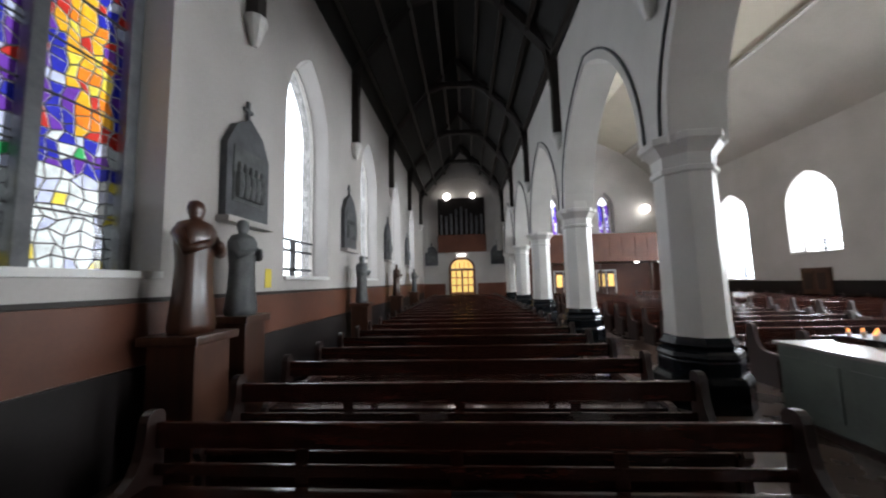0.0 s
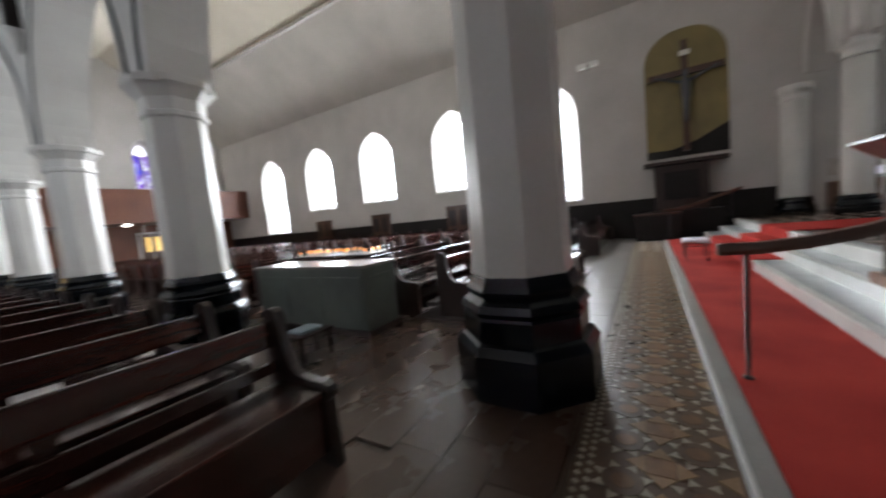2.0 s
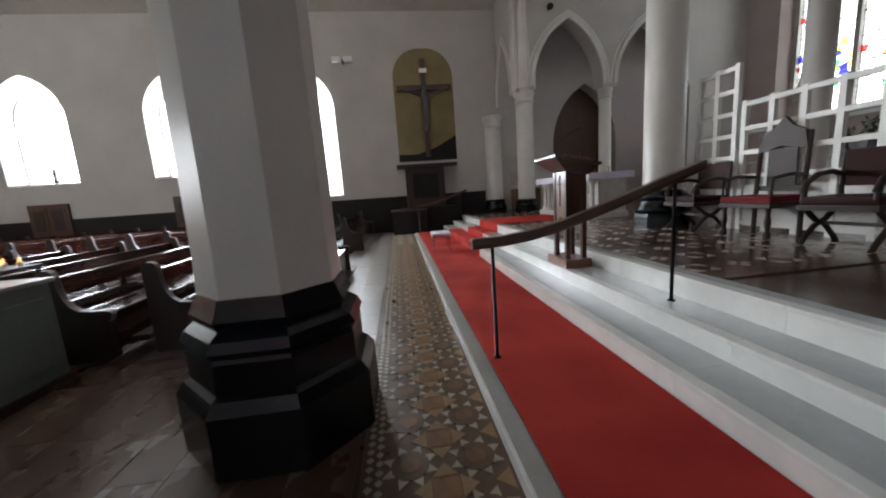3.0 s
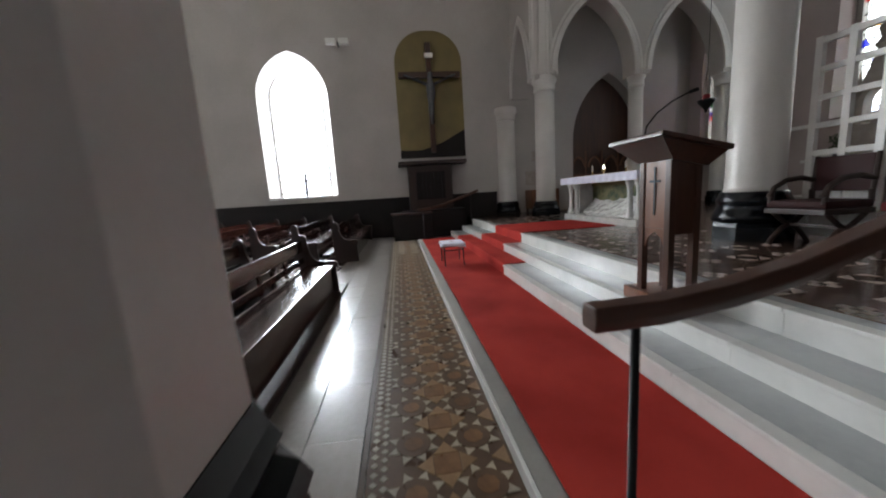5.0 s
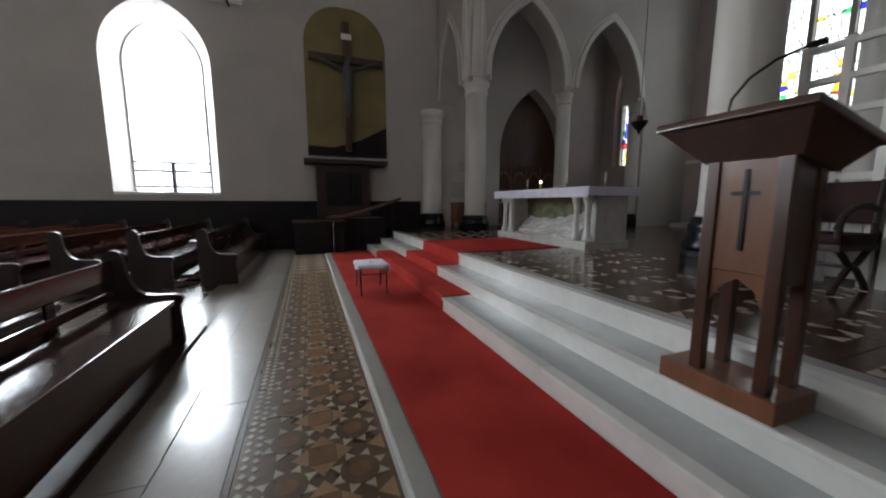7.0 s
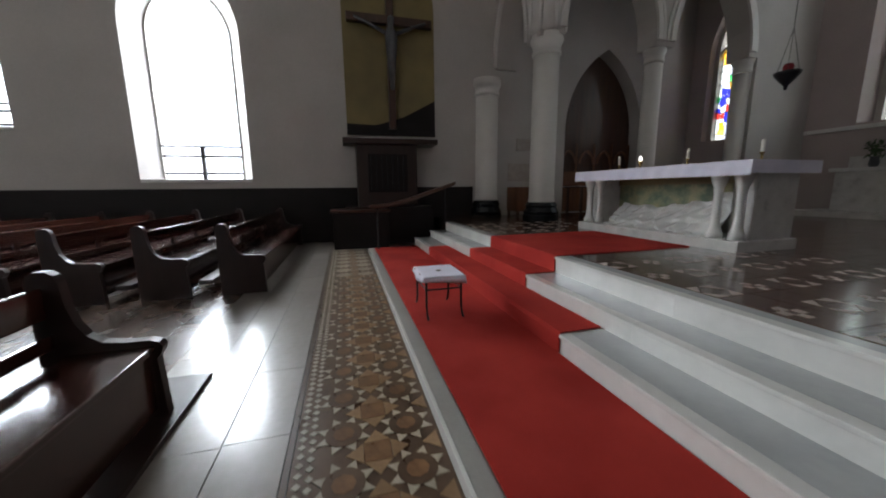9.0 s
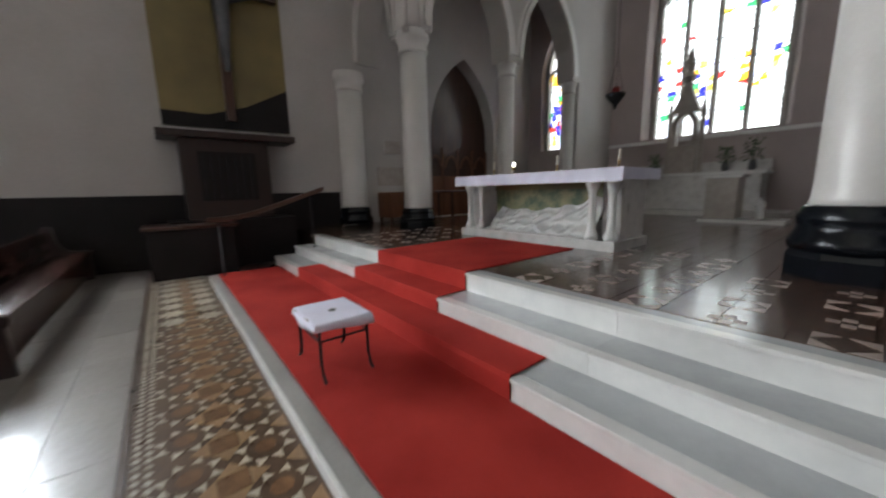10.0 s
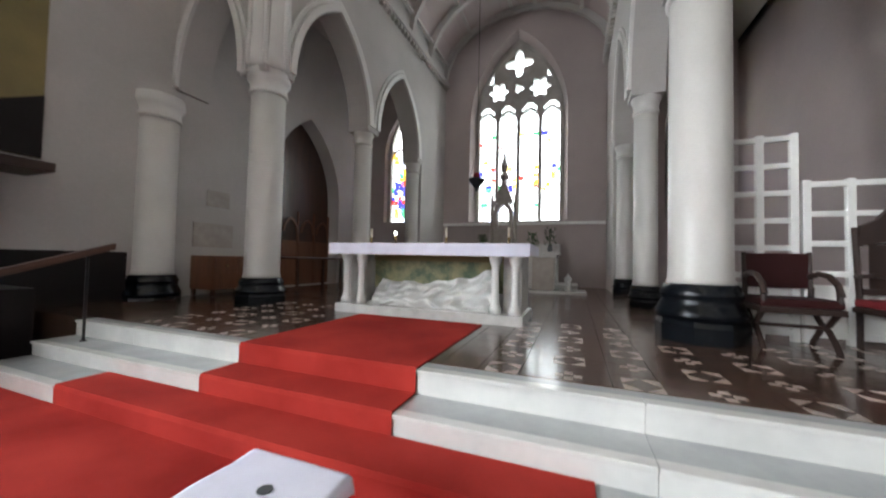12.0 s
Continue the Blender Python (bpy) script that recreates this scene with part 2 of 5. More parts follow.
def box(bm, x0, x1, y0, y1, z0, z1, bevel=0.0):
    vs = [bm.verts.new((x, y, z)) for x in (x0, x1) for y in (y0, y1) for z in (z0, z1)]
    fs = [bm.faces.new([vs[i] for i in f]) for f in ((0, 1, 3, 2), (4, 6, 7, 5), (0, 4, 5, 1), (2, 3, 7, 6), (0, 2, 6, 4), (1, 5, 7, 3))]
    if bevel:
        bmesh.ops.bevel(bm, geom=list({e for f in fs for e in f.edges}), offset=bevel, segments=2, affect="EDGES", profile=0.7)
    return bm


def bx(*a, bevel=0.0):
    return box(bmesh.new(), *a, bevel=bevel)


def lathe(profile, n=24, bm=None, centre=(0, 0), turn=0.0):
    """Turned body from (radius, height) pairs."""
    bm = bm or bmesh.new()
    rings = []
    for r, z in profile:
        rings.append([bm.verts.new((centre[0] + r * math.cos(2 * math.pi * (i + turn) / n), centre[1] + r * math.sin(2 * math.pi * (i + turn) / n), z)) for i in range(n)])
    for a, b in zip(rings, rings[1:]):
        for i in range(n):
            bm.faces.new((a[i], a[(i + 1) % n], b[(i + 1) % n], b[i]))
    bm.faces.new(rings[0][::-1])
    bm.faces.new(rings[-1])
    return bm


def tube(points, r, n=8, bm=None):
    """A round bar along points."""
    bm = bm or bmesh.new()
    pts = [Vector(p) for p in points]
    rings = []
    for i, p in enumerate(pts):
        d = (pts[min(i + 1, len(pts) - 1)] - pts[max(i - 1, 0)]).normalized()
        u = d.orthogonal().normalized() if abs(d.z) > 0.95 else d.cross(Vector((0, 0, 1))).normalized()
        v = d.cross(u)
        rr = r[i] if isinstance(r, (list, tuple)) else r
        rings.append([bm.verts.new(p + rr * (math.cos(2 * math.pi * k / n) * u + math.sin(2 * math.pi * k / n) * v)) for k in range(n)])
    for a, b in zip(rings, rings[1:]):
        for i in range(n):
            bm.faces.new((a[i], a[(i + 1) % n], b[(i + 1) % n], b[i]))
    bm.faces.new(rings[0][::-1])
    bm.faces.new(rings[-1])
    return bm


def prism(outline, y0, y1, bm=None, plane="xz"):
    """A plate with the given outline, extruded."""
    bm = bm or bmesh.new()
    at = {"xz": lambda a, b, d: (a, d, b), "yz": lambda a, b, d: (d, a, b), "xy": lambda a, b, d: (a, b, d)}[plane]
    f, g = [[bm.verts.new(at(a, b, d)) for a, b in outline] for d in (y0, y1)]
    bm.faces.new(f)
    bm.faces.new(g[::-1])
    n = len(outline)
    for i in range(n):
        bm.faces.new((f[i], g[i], g[(i + 1) % n], f[(i + 1) % n]))
    return bm


def arch(a, rise, n=10):
    """Pointed arch over a half span a: points from the left springing to the right one."""
    R = (a * a + rise * rise) / (2 * a)
    top = math.acos(max(-1, min(1, (R - a) / R)))
    right = [(R * math.cos(top * k / n) - (R - a), R * math.sin(top * k / n)) for k in range(n + 1)]
    return [(-x, z) for x, z in right] + right[::-1][1:]


def arched_wall(u0, u1, z0, z1, d0, d1, axis, openings, n=10):
    """A wall along an axis from depth d0 (inner face) to d1, with pointed openings (centre, half width inside, half width outside, sill, springing, rise)."""
    bm = bmesh.new()
    at = (lambda u, d, z: (u, d, z)) if axis == "x" else (lambda u, d, z: (d, u, z))

    def quad(*p):
        bm.faces.new([bm.verts.new(at(*q)) for q in p])

    def solid(a, b, lo, hi):
        quad((a, d0, lo), (a, d1, lo), (b, d1, lo), (b, d0, lo))
        quad((a, d0, lo), (b, d0, lo), (b, d0, hi), (a, d0, hi))
        quad((b, d1, lo), (a, d1, lo), (a, d1, hi), (b, d1, hi))
    edge = u0
    for c, ai, ao, sill, spring, rise in sorted(openings):
        solid(edge, c - ai, z0, z1)
        inner, outer = [[(c + x, spring + z) for x, z in arch(a, rise * a / ai, n)] for a in (ai, ao)]
        for (p, q), (r, s) in zip(zip(inner, inner[1:]), zip(outer, outer[1:])):
            quad((p[0], d0, p[1]), (q[0], d0, q[1]), (q[0], d0, z1), (p[0], d0, z1))
            quad((s[0], d1, s[1]), (r[0], d1, r[1]), (r[0], d1, z1), (s[0], d1, z1))
            quad((p[0], d0, p[1]), (r[0], d1, r[1]), (s[0], d1, s[1]), (q[0], d0, q[1]))
        for sgn in (-1, 1):
            quad((c + sgn * ai, d0, sill), (c + sgn * ao, d1, sill), (c + sgn * ao, d1, spring), (c + sgn * ai, d0, spring))
            quad((c + sgn * ai, d1, z0), (c + sgn * ao, d1, z0), (c + sgn * ao, d1, z1), (c + sgn * ai, d1, z1))
        if sill > z0:
            solid(c - ai, c + ai, z0, sill)
            quad((c - ai, d0, sill), (c + ai, d0, sill), (c + ao, d1, sill), (c - ao, d1, sill))
        edge = c + ai
    solid(edge, u1, z0, z1)
    quad((u0, d0, z1), (u1, d0, z1), (u1, d1, z1), (u0, d1, z1))
    for u in (u0, u1):
        quad((u, d0, z0), (u, d1, z0), (u, d1, z1), (u, d0, z1))
    bmesh.ops.remove_doubles(bm, verts=bm.verts, dist=0.0005)
    return bm


def arch_band(a, rise, width, y0, y1, legs=0.0, n=12, bm=None):
    """A moulding that follows a pointed arch, in the xz plane, springing at z = 0."""
    bm = bm or bmesh.new()
    inn, out = arch(a, rise, n), arch(a + width, rise + width * 1.15, n)
    if legs:
        inn, out = [(-a, -legs)] + inn + [(a, -legs)], [(-a - width, -legs)] + out + [(a + width, -legs)]
    rows = [[bm.verts.new((x, y, z)) for x, z in line] for line, y in ((inn, y0), (out, y0), (out, y1), (inn, y1))]
    m = len(inn)
    for r, s in zip(rows, rows[1:] + rows[:1]):
        for i in range(m - 1):
            bm.faces.new((r[i], r[i + 1], s[i + 1], s[i]))
    for i in (0, m - 1):
        bm.faces.new([r[i] for r in rows])
    return bm


def move(bm, m):
    bmesh.ops.transform(bm, matrix=m, verts=bm.verts)
    return bm


TURN_Y = Matrix.Rotation(radians(90), 4, "Z")       # lays an xz plane thing along y

# ---------------------------------------------------------------- structure
struct("floor", bx(X_L - T, X_R + T, Y_E - T, Y_N + T, -0.25, -0.012), M_FLOOR, "worn brown stone floor with a dull polish", "floor")
struct("ground", bx(-400, 400, -400, 400, -0.6, -0.3), M_FLOOR, "plain ground outside the church", "ground")

win_r = [(yc, 1.12, 0.80, sill, 4.75, 1.42) for yc, sill in R_WIN]
win_l = [(yc, 0.98, 0.8, sill, 4.9, 1.6) for yc, sill in L_WIN]
struct("wall_south", arched_wall(Y_E - T, Y_N + T, -0.25, 8.0, X_R, X_R + T, "y", win_r + [(-7.3, 1.35, 1.3, 0.55, 3.0, 2.3)]), M_PLASTER, "white plastered wall with deep pointed windows", "wall")
struct("wall_north", arched_wall(Y_E - T, Y_N + T, -0.25, 8.0, X_L, X_L - T, "y", win_l), M_PLASTER, "white plastered aisle wall with pointed windows", "wall")
struct("wall_west", arched_wall(X_L, X_R, -0.25, 13.0, Y_N, Y_N + T, "x", [(7.7, 0.62, 0.5, 5.0, 6.9, 1.1), (3.9, 0.62, 0.5, 5.0, 6.9, 1.1)]), M_PLASTER, "plastered end wall with gallery and doors", "wall")
struct("wall_east", arched_wall(X_L, X_R, -0.25, 13.0, Y_E, Y_E - T, "x", [(7.2, 1.75, 1.58, 2.82, 6.65, 3.25), (1.95, 0.62, 0.5, 2.7, 5.6, 1.5)]), M_PINK,
       "dull pink plastered wall behind the altar", "wall")

COL_Y = [1.2] + [6.12 + 4.87 * k for k in range(5)]
arc = [((a + b) / 2, 2.06, 2.06, -0.25, 3.63, 2.8) for a, b in zip(COL_Y, COL_Y[1:])]
wall_arc = struct("wall_arcade", arched_wall(0.9, Y_N, 3.48, 8.0, X_A - 0.38, X_A + 0.38, "y", [(c, a, b, 3.48, 3.63, r) for c, a, b, s, sp, r in arc]), M_COLUMN, "white painted arcade wall over pointed arches", "wall")
struct("wall_chapel", arched_wall(Y_E, -5.0, -0.25, 8.0, X_A - 0.2, X_A + 0.2, "y", []), M_PINK, "dull pink plastered wall of the side chapel", "wall")
struct("wall_chapel_arch", arched_wall(-4.995, 0.895, 3.7, 8.0, X_A - 0.2, X_A + 0.2, "y", [(-2.05, 2.85, 2.85, 3.7, 3.85, 2.8)]), M_PINK, "plastered wall over the chapel arch", "wall")
# chancel arcades and the walls over them
for nm, xc in (("wall_chancel_south", X_C1), ("wall_chancel_north", X_C2)):
    struct(nm, arched_wall(Y_E, -3.95, 4.5, 9.5, xc - 0.28, xc + 0.28, "y", [(-5.45, 1.2, 1.2, 4.5, 4.62, 2.0), (-8.35, 1.2, 1.2, 4.5, 4.62, 2.0)]), M_PLASTER, "plastered chancel wall over pointed arches", "wall")
struct("wall_nave_east", arched_wall(0.68, X_R, 4.45, 13.0, -3.7, -4.3, "x", [(11.42, 0.80, 0.80, 4.45, 4.5, 2.0), (7.05, 3.0, 3.0, 4.45, 6.8, 3.4), (2.1, 1.4, 1.4, 4.45, 4.5, 2.2)]), M_PLASTER, "pale plastered wall over the chancel arches", "wall")

struct("wall_chapel_east", arched_wall(X_C1 + 0.285, X_R - 0.005, -0.25, 8.0, -10.5, -10.85, "x", [(11.28, 0.46, 0.38, 2.68, 5.1, 1.35)]), M_PINK, "dull pink plastered end wall of the side chapel", "wall")

for nm, xc in (("wall_chancel_south_foot", X_C1), ("wall_chancel_north_foot", X_C2)):
    struct(nm, bx(xc - 0.28, xc + 0.28, Y_E, -9.86, -0.25, 4.498), M_PLASTER, "plastered end of the chancel wall", "wall")

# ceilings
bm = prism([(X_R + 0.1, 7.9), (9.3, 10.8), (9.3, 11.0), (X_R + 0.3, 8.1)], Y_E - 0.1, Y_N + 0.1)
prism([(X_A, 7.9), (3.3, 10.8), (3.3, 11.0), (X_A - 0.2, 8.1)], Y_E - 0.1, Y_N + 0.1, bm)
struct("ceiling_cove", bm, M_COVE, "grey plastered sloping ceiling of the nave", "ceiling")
struct("ceiling_nave", prism([(9.3, 10.8), (6.3, 12.4), (3.3, 10.8), (3.3, 11.0), (6.3, 12.6), (9.3, 11.0)], Y_E - 0.1, Y_N + 0.1), M_CEIL, "cream plastered upper ceiling of the nave", "ceiling")
# a thin moulding where the two slopes meet
struct("trim_ceiling", bx(9.18, 9.32, -3.7, Y_N, 10.68, 10.8), M_PLASTER, "plaster moulding along the ceiling", "trim")
bm = prism([(X_L - 0.2, 7.8), (-2.8, 11.6), (X_A + 0.2, 7.8), (X_A + 0.2, 8.1), (-2.8, 11.9), (X_L - 0.2, 8.1)], Y_E - 0.1, Y_N + 0.1)
struct("ceiling_aisle", bm, M_ROOF, "dark boarded timber roof of the aisle", "ceiling")
# chancel ceiling: panelled barrel with ribs
bm = bmesh.new()
half = [(3.1 * math.cos(math.pi * k / 12), 8.25 + 2.3 * math.sin(math.pi * k / 12)) for k in range(13)]
outl = [(7.0 + x, z) for x, z in half] + [(7.0 + x * 1.05, z + 0.15) for x, z in half[::-1]]
for (a, b), (c, d) in zip(zip(outl[:12], outl[1:13]), zip(outl[25:13:-1], outl[24:12:-1])):
    prism([a, b, d, c], Y_E, -4.0, bm)
struct("ceiling_chancel", bm, M_PINK, "pale panelled barrel ceiling over the altar", "ceiling")
for y in (-11.8, -10.3, -8.8, -7.3, -5.8, -4.4):
    bm = bmesh.new()
    for a, b in zip(half, half[1:]):
        prism([(7.0 + a[0] * 0.99, a[1]), (7.0 + b[0] * 0.99, b[1]), (7.0 + b[0] * 0.93, b[1] - 0.16), (7.0 + a[0] * 0.93, a[1] - 0.16)], y - 0.08, y + 0.08, bm)
    struct("trim_rib", bm, M_PLASTER, "white plaster rib of the chancel ceiling", "trim")
for k in (16, 49, 82, 98, 131, 164):
    x, z = 3.1 * math.cos(radians(k)), 8.25 + 2.3 * math.sin(radians(k))
    struct("trim_rib", bx(7.0 + x * 0.96 - 0.06, 7.0 + x * 0.96 + 0.06, Y_E, -4.3, z - 0.09, z - 0.005), M_PLASTER, "white plaster rib along the chancel ceiling", "trim")
# roof light between two ribs
rl = tagged(new("roof_light"), "bright roof light in a white frame in the chancel ceiling", "roof light", "", "structure")
ring = [(7.0 + 3.1 * 0.965 * math.cos(radians(a_)), 8.25 + 2.3 * 0.965 * math.sin(radians(a_))) for a_ in (52, 60, 68, 76, 80)]
bm, fr = bmesh.new(), bmesh.new()
for (xa, za), (xb, zb) in zip(ring, ring[1:]):
    prism([(xa, za), (xb, zb), (xb, zb + 0.02), (xa, za + 0.02)], -10.0, -8.98, bm)
    for y in (-10.08, -8.98):
        prism([(xa, za - 0.06), (xb, zb - 0.06), (xb, zb + 0.03), (xa, za + 0.03)], y, y + 0.08, fr)
# no opening above: the pane emits to stand in for daylight
part("pane", bm, M_SKY, rl, "obscured glass glowing by itself in place of daylight")
part("frame", fr, M_PLASTER, rl)
for xc, s in ((X_C1 - 0.28, -1), (X_C2 + 0.28, 1)):
    struct("trim_cornice", bx(*sorted((xc, xc + s * 0.16)), Y_E, -4.3, 8.05, 8.22, bevel=0.02), M_PLASTER, "white plaster cornice", "trim")
    bm = bmesh.new()
    for k in range(38):
        y = Y_E + 0.1 + k * 0.2
        box(bm, *sorted((xc + s * 0.002, xc + s * 0.11)), y, y + 0.1, 7.93, 8.045)
    struct("trim_dentil", bm, M_STONE, "row of small square dentils under the cornice", "trim")

# dados
def dado(x0, x1, y0, y1, z0, z1, material, label):
    struct("baseboard", bx(x0, x1, y0, y1, z0, z1, bevel=0.008), material, label, "baseboard")


dado(X_L, X_L + 0.03, Y_E, Y_N, 0.95, 1.55, M_DADO, "brown painted band on the aisle wall")
dado(X_L, X_L + 0.045, Y_E, Y_N, -0.02, 0.945, M_DARKDADO, "dark painted foot of the aisle wall")
dado(X_L, X_L + 0.05, Y_E, Y_N, 1.552, 1.60, M_TRUSS, "dark wooden dado rail on the aisle wall")
dado(X_R - 0.03, X_R, -3.05, Y_N, -0.02, 1.36, M_DARKDADO, "dark painted dado of the nave wall")
dado(X_L, -4.2, Y_N - 0.03, Y_N, -0.02, 1.55, M_DADO, "brown painted dado of the end wall")
dado(-1.8, 3.0, Y_N - 0.03, Y_N, -0.02, 1.55, M_DADO, "brown painted dado of the end wall")
for yc, sill in R_WIN:
    struct("window_sill", bx(X_R - 0.05, X_R + 0.4, yc - 1.1, yc + 1.1, sill - 0.06, sill + 0.012, bevel=0.01), M_WHITE, "white painted window sill", "window sill")
for yc, sill in L_WIN:
    struct("window_sill", bx(X_L - 0.4, X_L + 0.05, yc - 0.97, yc + 0.97, sill - 0.06, sill + 0.012, bevel=0.01), M_WHITE, "white painted window sill", "window sill")
struct("trim_east", bx(X_C2 + 0.3, X_C1 - 0.3, Y_E, Y_E + 0.07, 2.66, 2.76, bevel=0.01), M_WHITE, "white string course under the great window", "trim")

# ---------------------------------------------------------------- sanctuary steps
X0, X1 = -4.5, 10.45
struct("step_kerb", bx(X0, X1, -0.125, -0.022, -0.02, H0 - 0.002, bevel=0.004), M_KERB, "long grey stone kerb at the edge of the carpet", "kerb")
nos = tagged(new("kerb_edge"), "white worn stone edging of the kerb in lengths", "kerb", "", "structure")
for k in range(9):
    part("edging", bx(X0 + k * 1.661, X0 + (k + 1) * 1.661 - 0.003, -0.021, 0.0, -0.015, H0, bevel=0.005), M_MARBLE, nos)
struct("step_ground", bx(X0, X1, -1.07, -0.128, -0.02, H0 - 0.012), M_KERB, "stone landing under the red carpet", "step")
struct("platform", bx(X0, X_R, Y_E, -1.9, -0.02, H3 - 0.012), M_PLAT, "raised sanctuary floor", "platform")


def step(name, x0, x1, yf, yb, zt, riser=RISE):
    """White marble risers and grey treads laid in lengths."""
    e = tagged(new(name), "white marble altar step with grey treads", "step", "altar steps", "structure")
    x = x0
    while x < x1 - 0.01:
        w = min(1.55, x1 - x)
        if x1 - (x + w) < 0.5:
            w = x1 - x
        part("riser", bx(x + 0.0015, x + w - 0.0015, yf - 0.03, yf, zt - riser, zt - 0.032), M_MARBLE, e)
        part("nosing", bx(x + 0.0015, x + w - 0.0015, yf - 0.075, yf + 0.018, zt - 0.03, zt, bevel=0.008), M_MARBLE, e)
        part("tread", bx(x + 0.0015, x + w - 0.0015, yb, yf - 0.077, zt - 0.05, zt - 0.002), M_TREAD, e)
        x += w
    return e


Y1, Y2, Y3 = -1.055, -1.42, -1.77
XW1, XE1, XW2, XE2 = 5.08, 9.23, 6.25, 8.01
step("step_lower", X0, XW1, Y1, Y2, H1)
step("step_lower_far", XE1, X1 + 0.2, Y1, Y2, H1)
step("step_middle", X0, XW2, Y2, Y3, H2)
step("step_middle_far", XE2, X1 + 0.2, Y2, Y3, H2)
step("step_upper", X0, XW2, Y3, -1.95, H3)
step("step_upper_far", XE2, X1 + 0.2, Y3, -1.95, H3)
for a, b, c, d, h in ((X0, X1 + 0.2, Y2, Y1 - 0.033, H1), (X0, X1 + 0.2, Y3, Y2 - 0.033, H2), (X0, X1 + 0.2, -1.95, Y3 - 0.033, H3)):
    struct("step_core", bx(a, b, c, d, -0.02, h - 0.06), M_KERB, "stone core under the steps", "step")

# carpet: along the landing, up the middle of the steps, to the altar
carp = tagged(new("carpet"), "bright red carpet laid over landing and steps", "carpet")


def runner(x0, x1, prof, name):
    """A strip of carpet that follows a profile of (y, z)."""
    bm = bmesh.new()
    n = 8
    rows = []
    for y, z in prof:
        rows.append([bm.verts.new((x0 + (x1 - x0) * k / n, y, z)) for k in range(n + 1)])
    for a, b in zip(rows, rows[1:]):
        for i in range(n):
            bm.faces.new((a[i], a[i + 1], b[i + 1], b[i]))
    o = part(name, bm, M_CARPET, carp)
    s = o.modifiers.new("thick", "SOLIDIFY")
    s.thickness, s.offset = 0.012, -1
    return o


c = 0.012
runner(X0, X1 - 0.06, [(-0.128, H0 + 0.010), (-0.134, H0 + c), (Y1 + 0.012, H0 + c)], "landing_runner")
runner(XW1 + 0.003, XE1 - 0.003, [(Y1 + 0.012, H0 + c), (Y1 + 0.014, H1 - 0.02), (Y1, H1 + c), (Y2 + 0.012, H1 + c)], "step_runner")
runner(XW2 + 0.003, XE2 - 0.003, [(Y2 + 0.014, H1 + c), (Y2 + 0.014, H2 - 0.02), (Y2, H2 + c), (Y3 + 0.016, H2 + c), (Y3 + 0.014, H3 - 0.02), (Y3, H3 + c), (-3.66, H3 + c)], "altar_runner")


# ---------------------------------------------------------------- columns
def nave_column(y, x=X_A):
    e = tagged(new("column"), "white octagonal nave column on a black stepped base", "column", "nave columns", "structure")
    e.location = (x, y, 0)
    r = 1.0 / math.cos(math.pi / 8)
    part("shaft", lathe([(0.37 * r, 0.88), (0.36 * r, 1.1), (0.35 * r, 3.08)], 8, turn=0.5), M_COLUMN, e)
    part("capital", lathe([(0.355 * r, 3.08), (0.39 * r, 3.10), (0.39 * r, 3.16), (0.36 * r, 3.18), (0.375 * r, 3.34), (0.47 * r, 3.47), (0.51 * r, 3.50), (0.51 * r, 3.59), (0.47 * r, 3.61)], 8, turn=0.5), M_COLUMN, e)
    part("springer", lathe([(0.40 * r, 3.61), (0.38 * r, 3.9), (0.34 * r, 4.4)], 8, turn=0.5), M_COLUMN, e)
    part("plinth", lathe([(0.53 * r, -0.012), (0.53 * r, 0.34), (0.49 * r, 0.40), (0.46 * r, 0.42), (0.46 * r, 0.58), (0.45 * r, 0.60)], 8, turn=0.5), M_BASE, e, "glossy black plinth")
    part("base", lathe([(0.45 * r, 0.60), (0.475 * r, 0.64), (0.45 * r, 0.69), (0.40 * r, 0.73), (0.42 * r, 0.78), (0.40 * r, 0.82), (0.375 * r, 0.885)], 8, turn=0.5), M_BASE, e, "glossy black moulded base")
    return e


nave_column(COL_Y[0] + 0.03, X_A + 0.13)
for y in COL_Y[1:]:
    nave_column(y)
# hood mouldings painted dark for the arcade arches' shadow lines, a bead inside them
for cy, a, _b, _s, sp, r in arc:
    for xs, nm in ((X_A - 0.385, "trim_arch"), (X_A + 0.385, "trim_arch")):
        y0, y1 = (-0.0, -0.035) if xs < X_A else (0.0, 0.035)
        bm = move(arch_band(a + 0.16, r + 0.18, 0.028, y0, y1), Matrix.Translation((xs, cy, sp)) @ Matrix.Rotation(radians(90), 4, "Z") @ Matrix.Diagonal((1, -1, 1, 1)))
        struct(nm, bm, M_STATION, "thin moulding round a nave arch, painted dark for its shadow line", "trim")
        bm = move(arch_band(a - 0.002, r, 0.12, y0 * 1.7, y1 * 0.2), Matrix.Translation((xs, cy, sp)) @ Matrix.Rotation(radians(90), 4, "Z") @ Matrix.Diagonal((1, -1, 1, 1)))
        struct("trim_arch", bm, M_COLUMN, "white chamfer moulding of a nave arch", "trim")


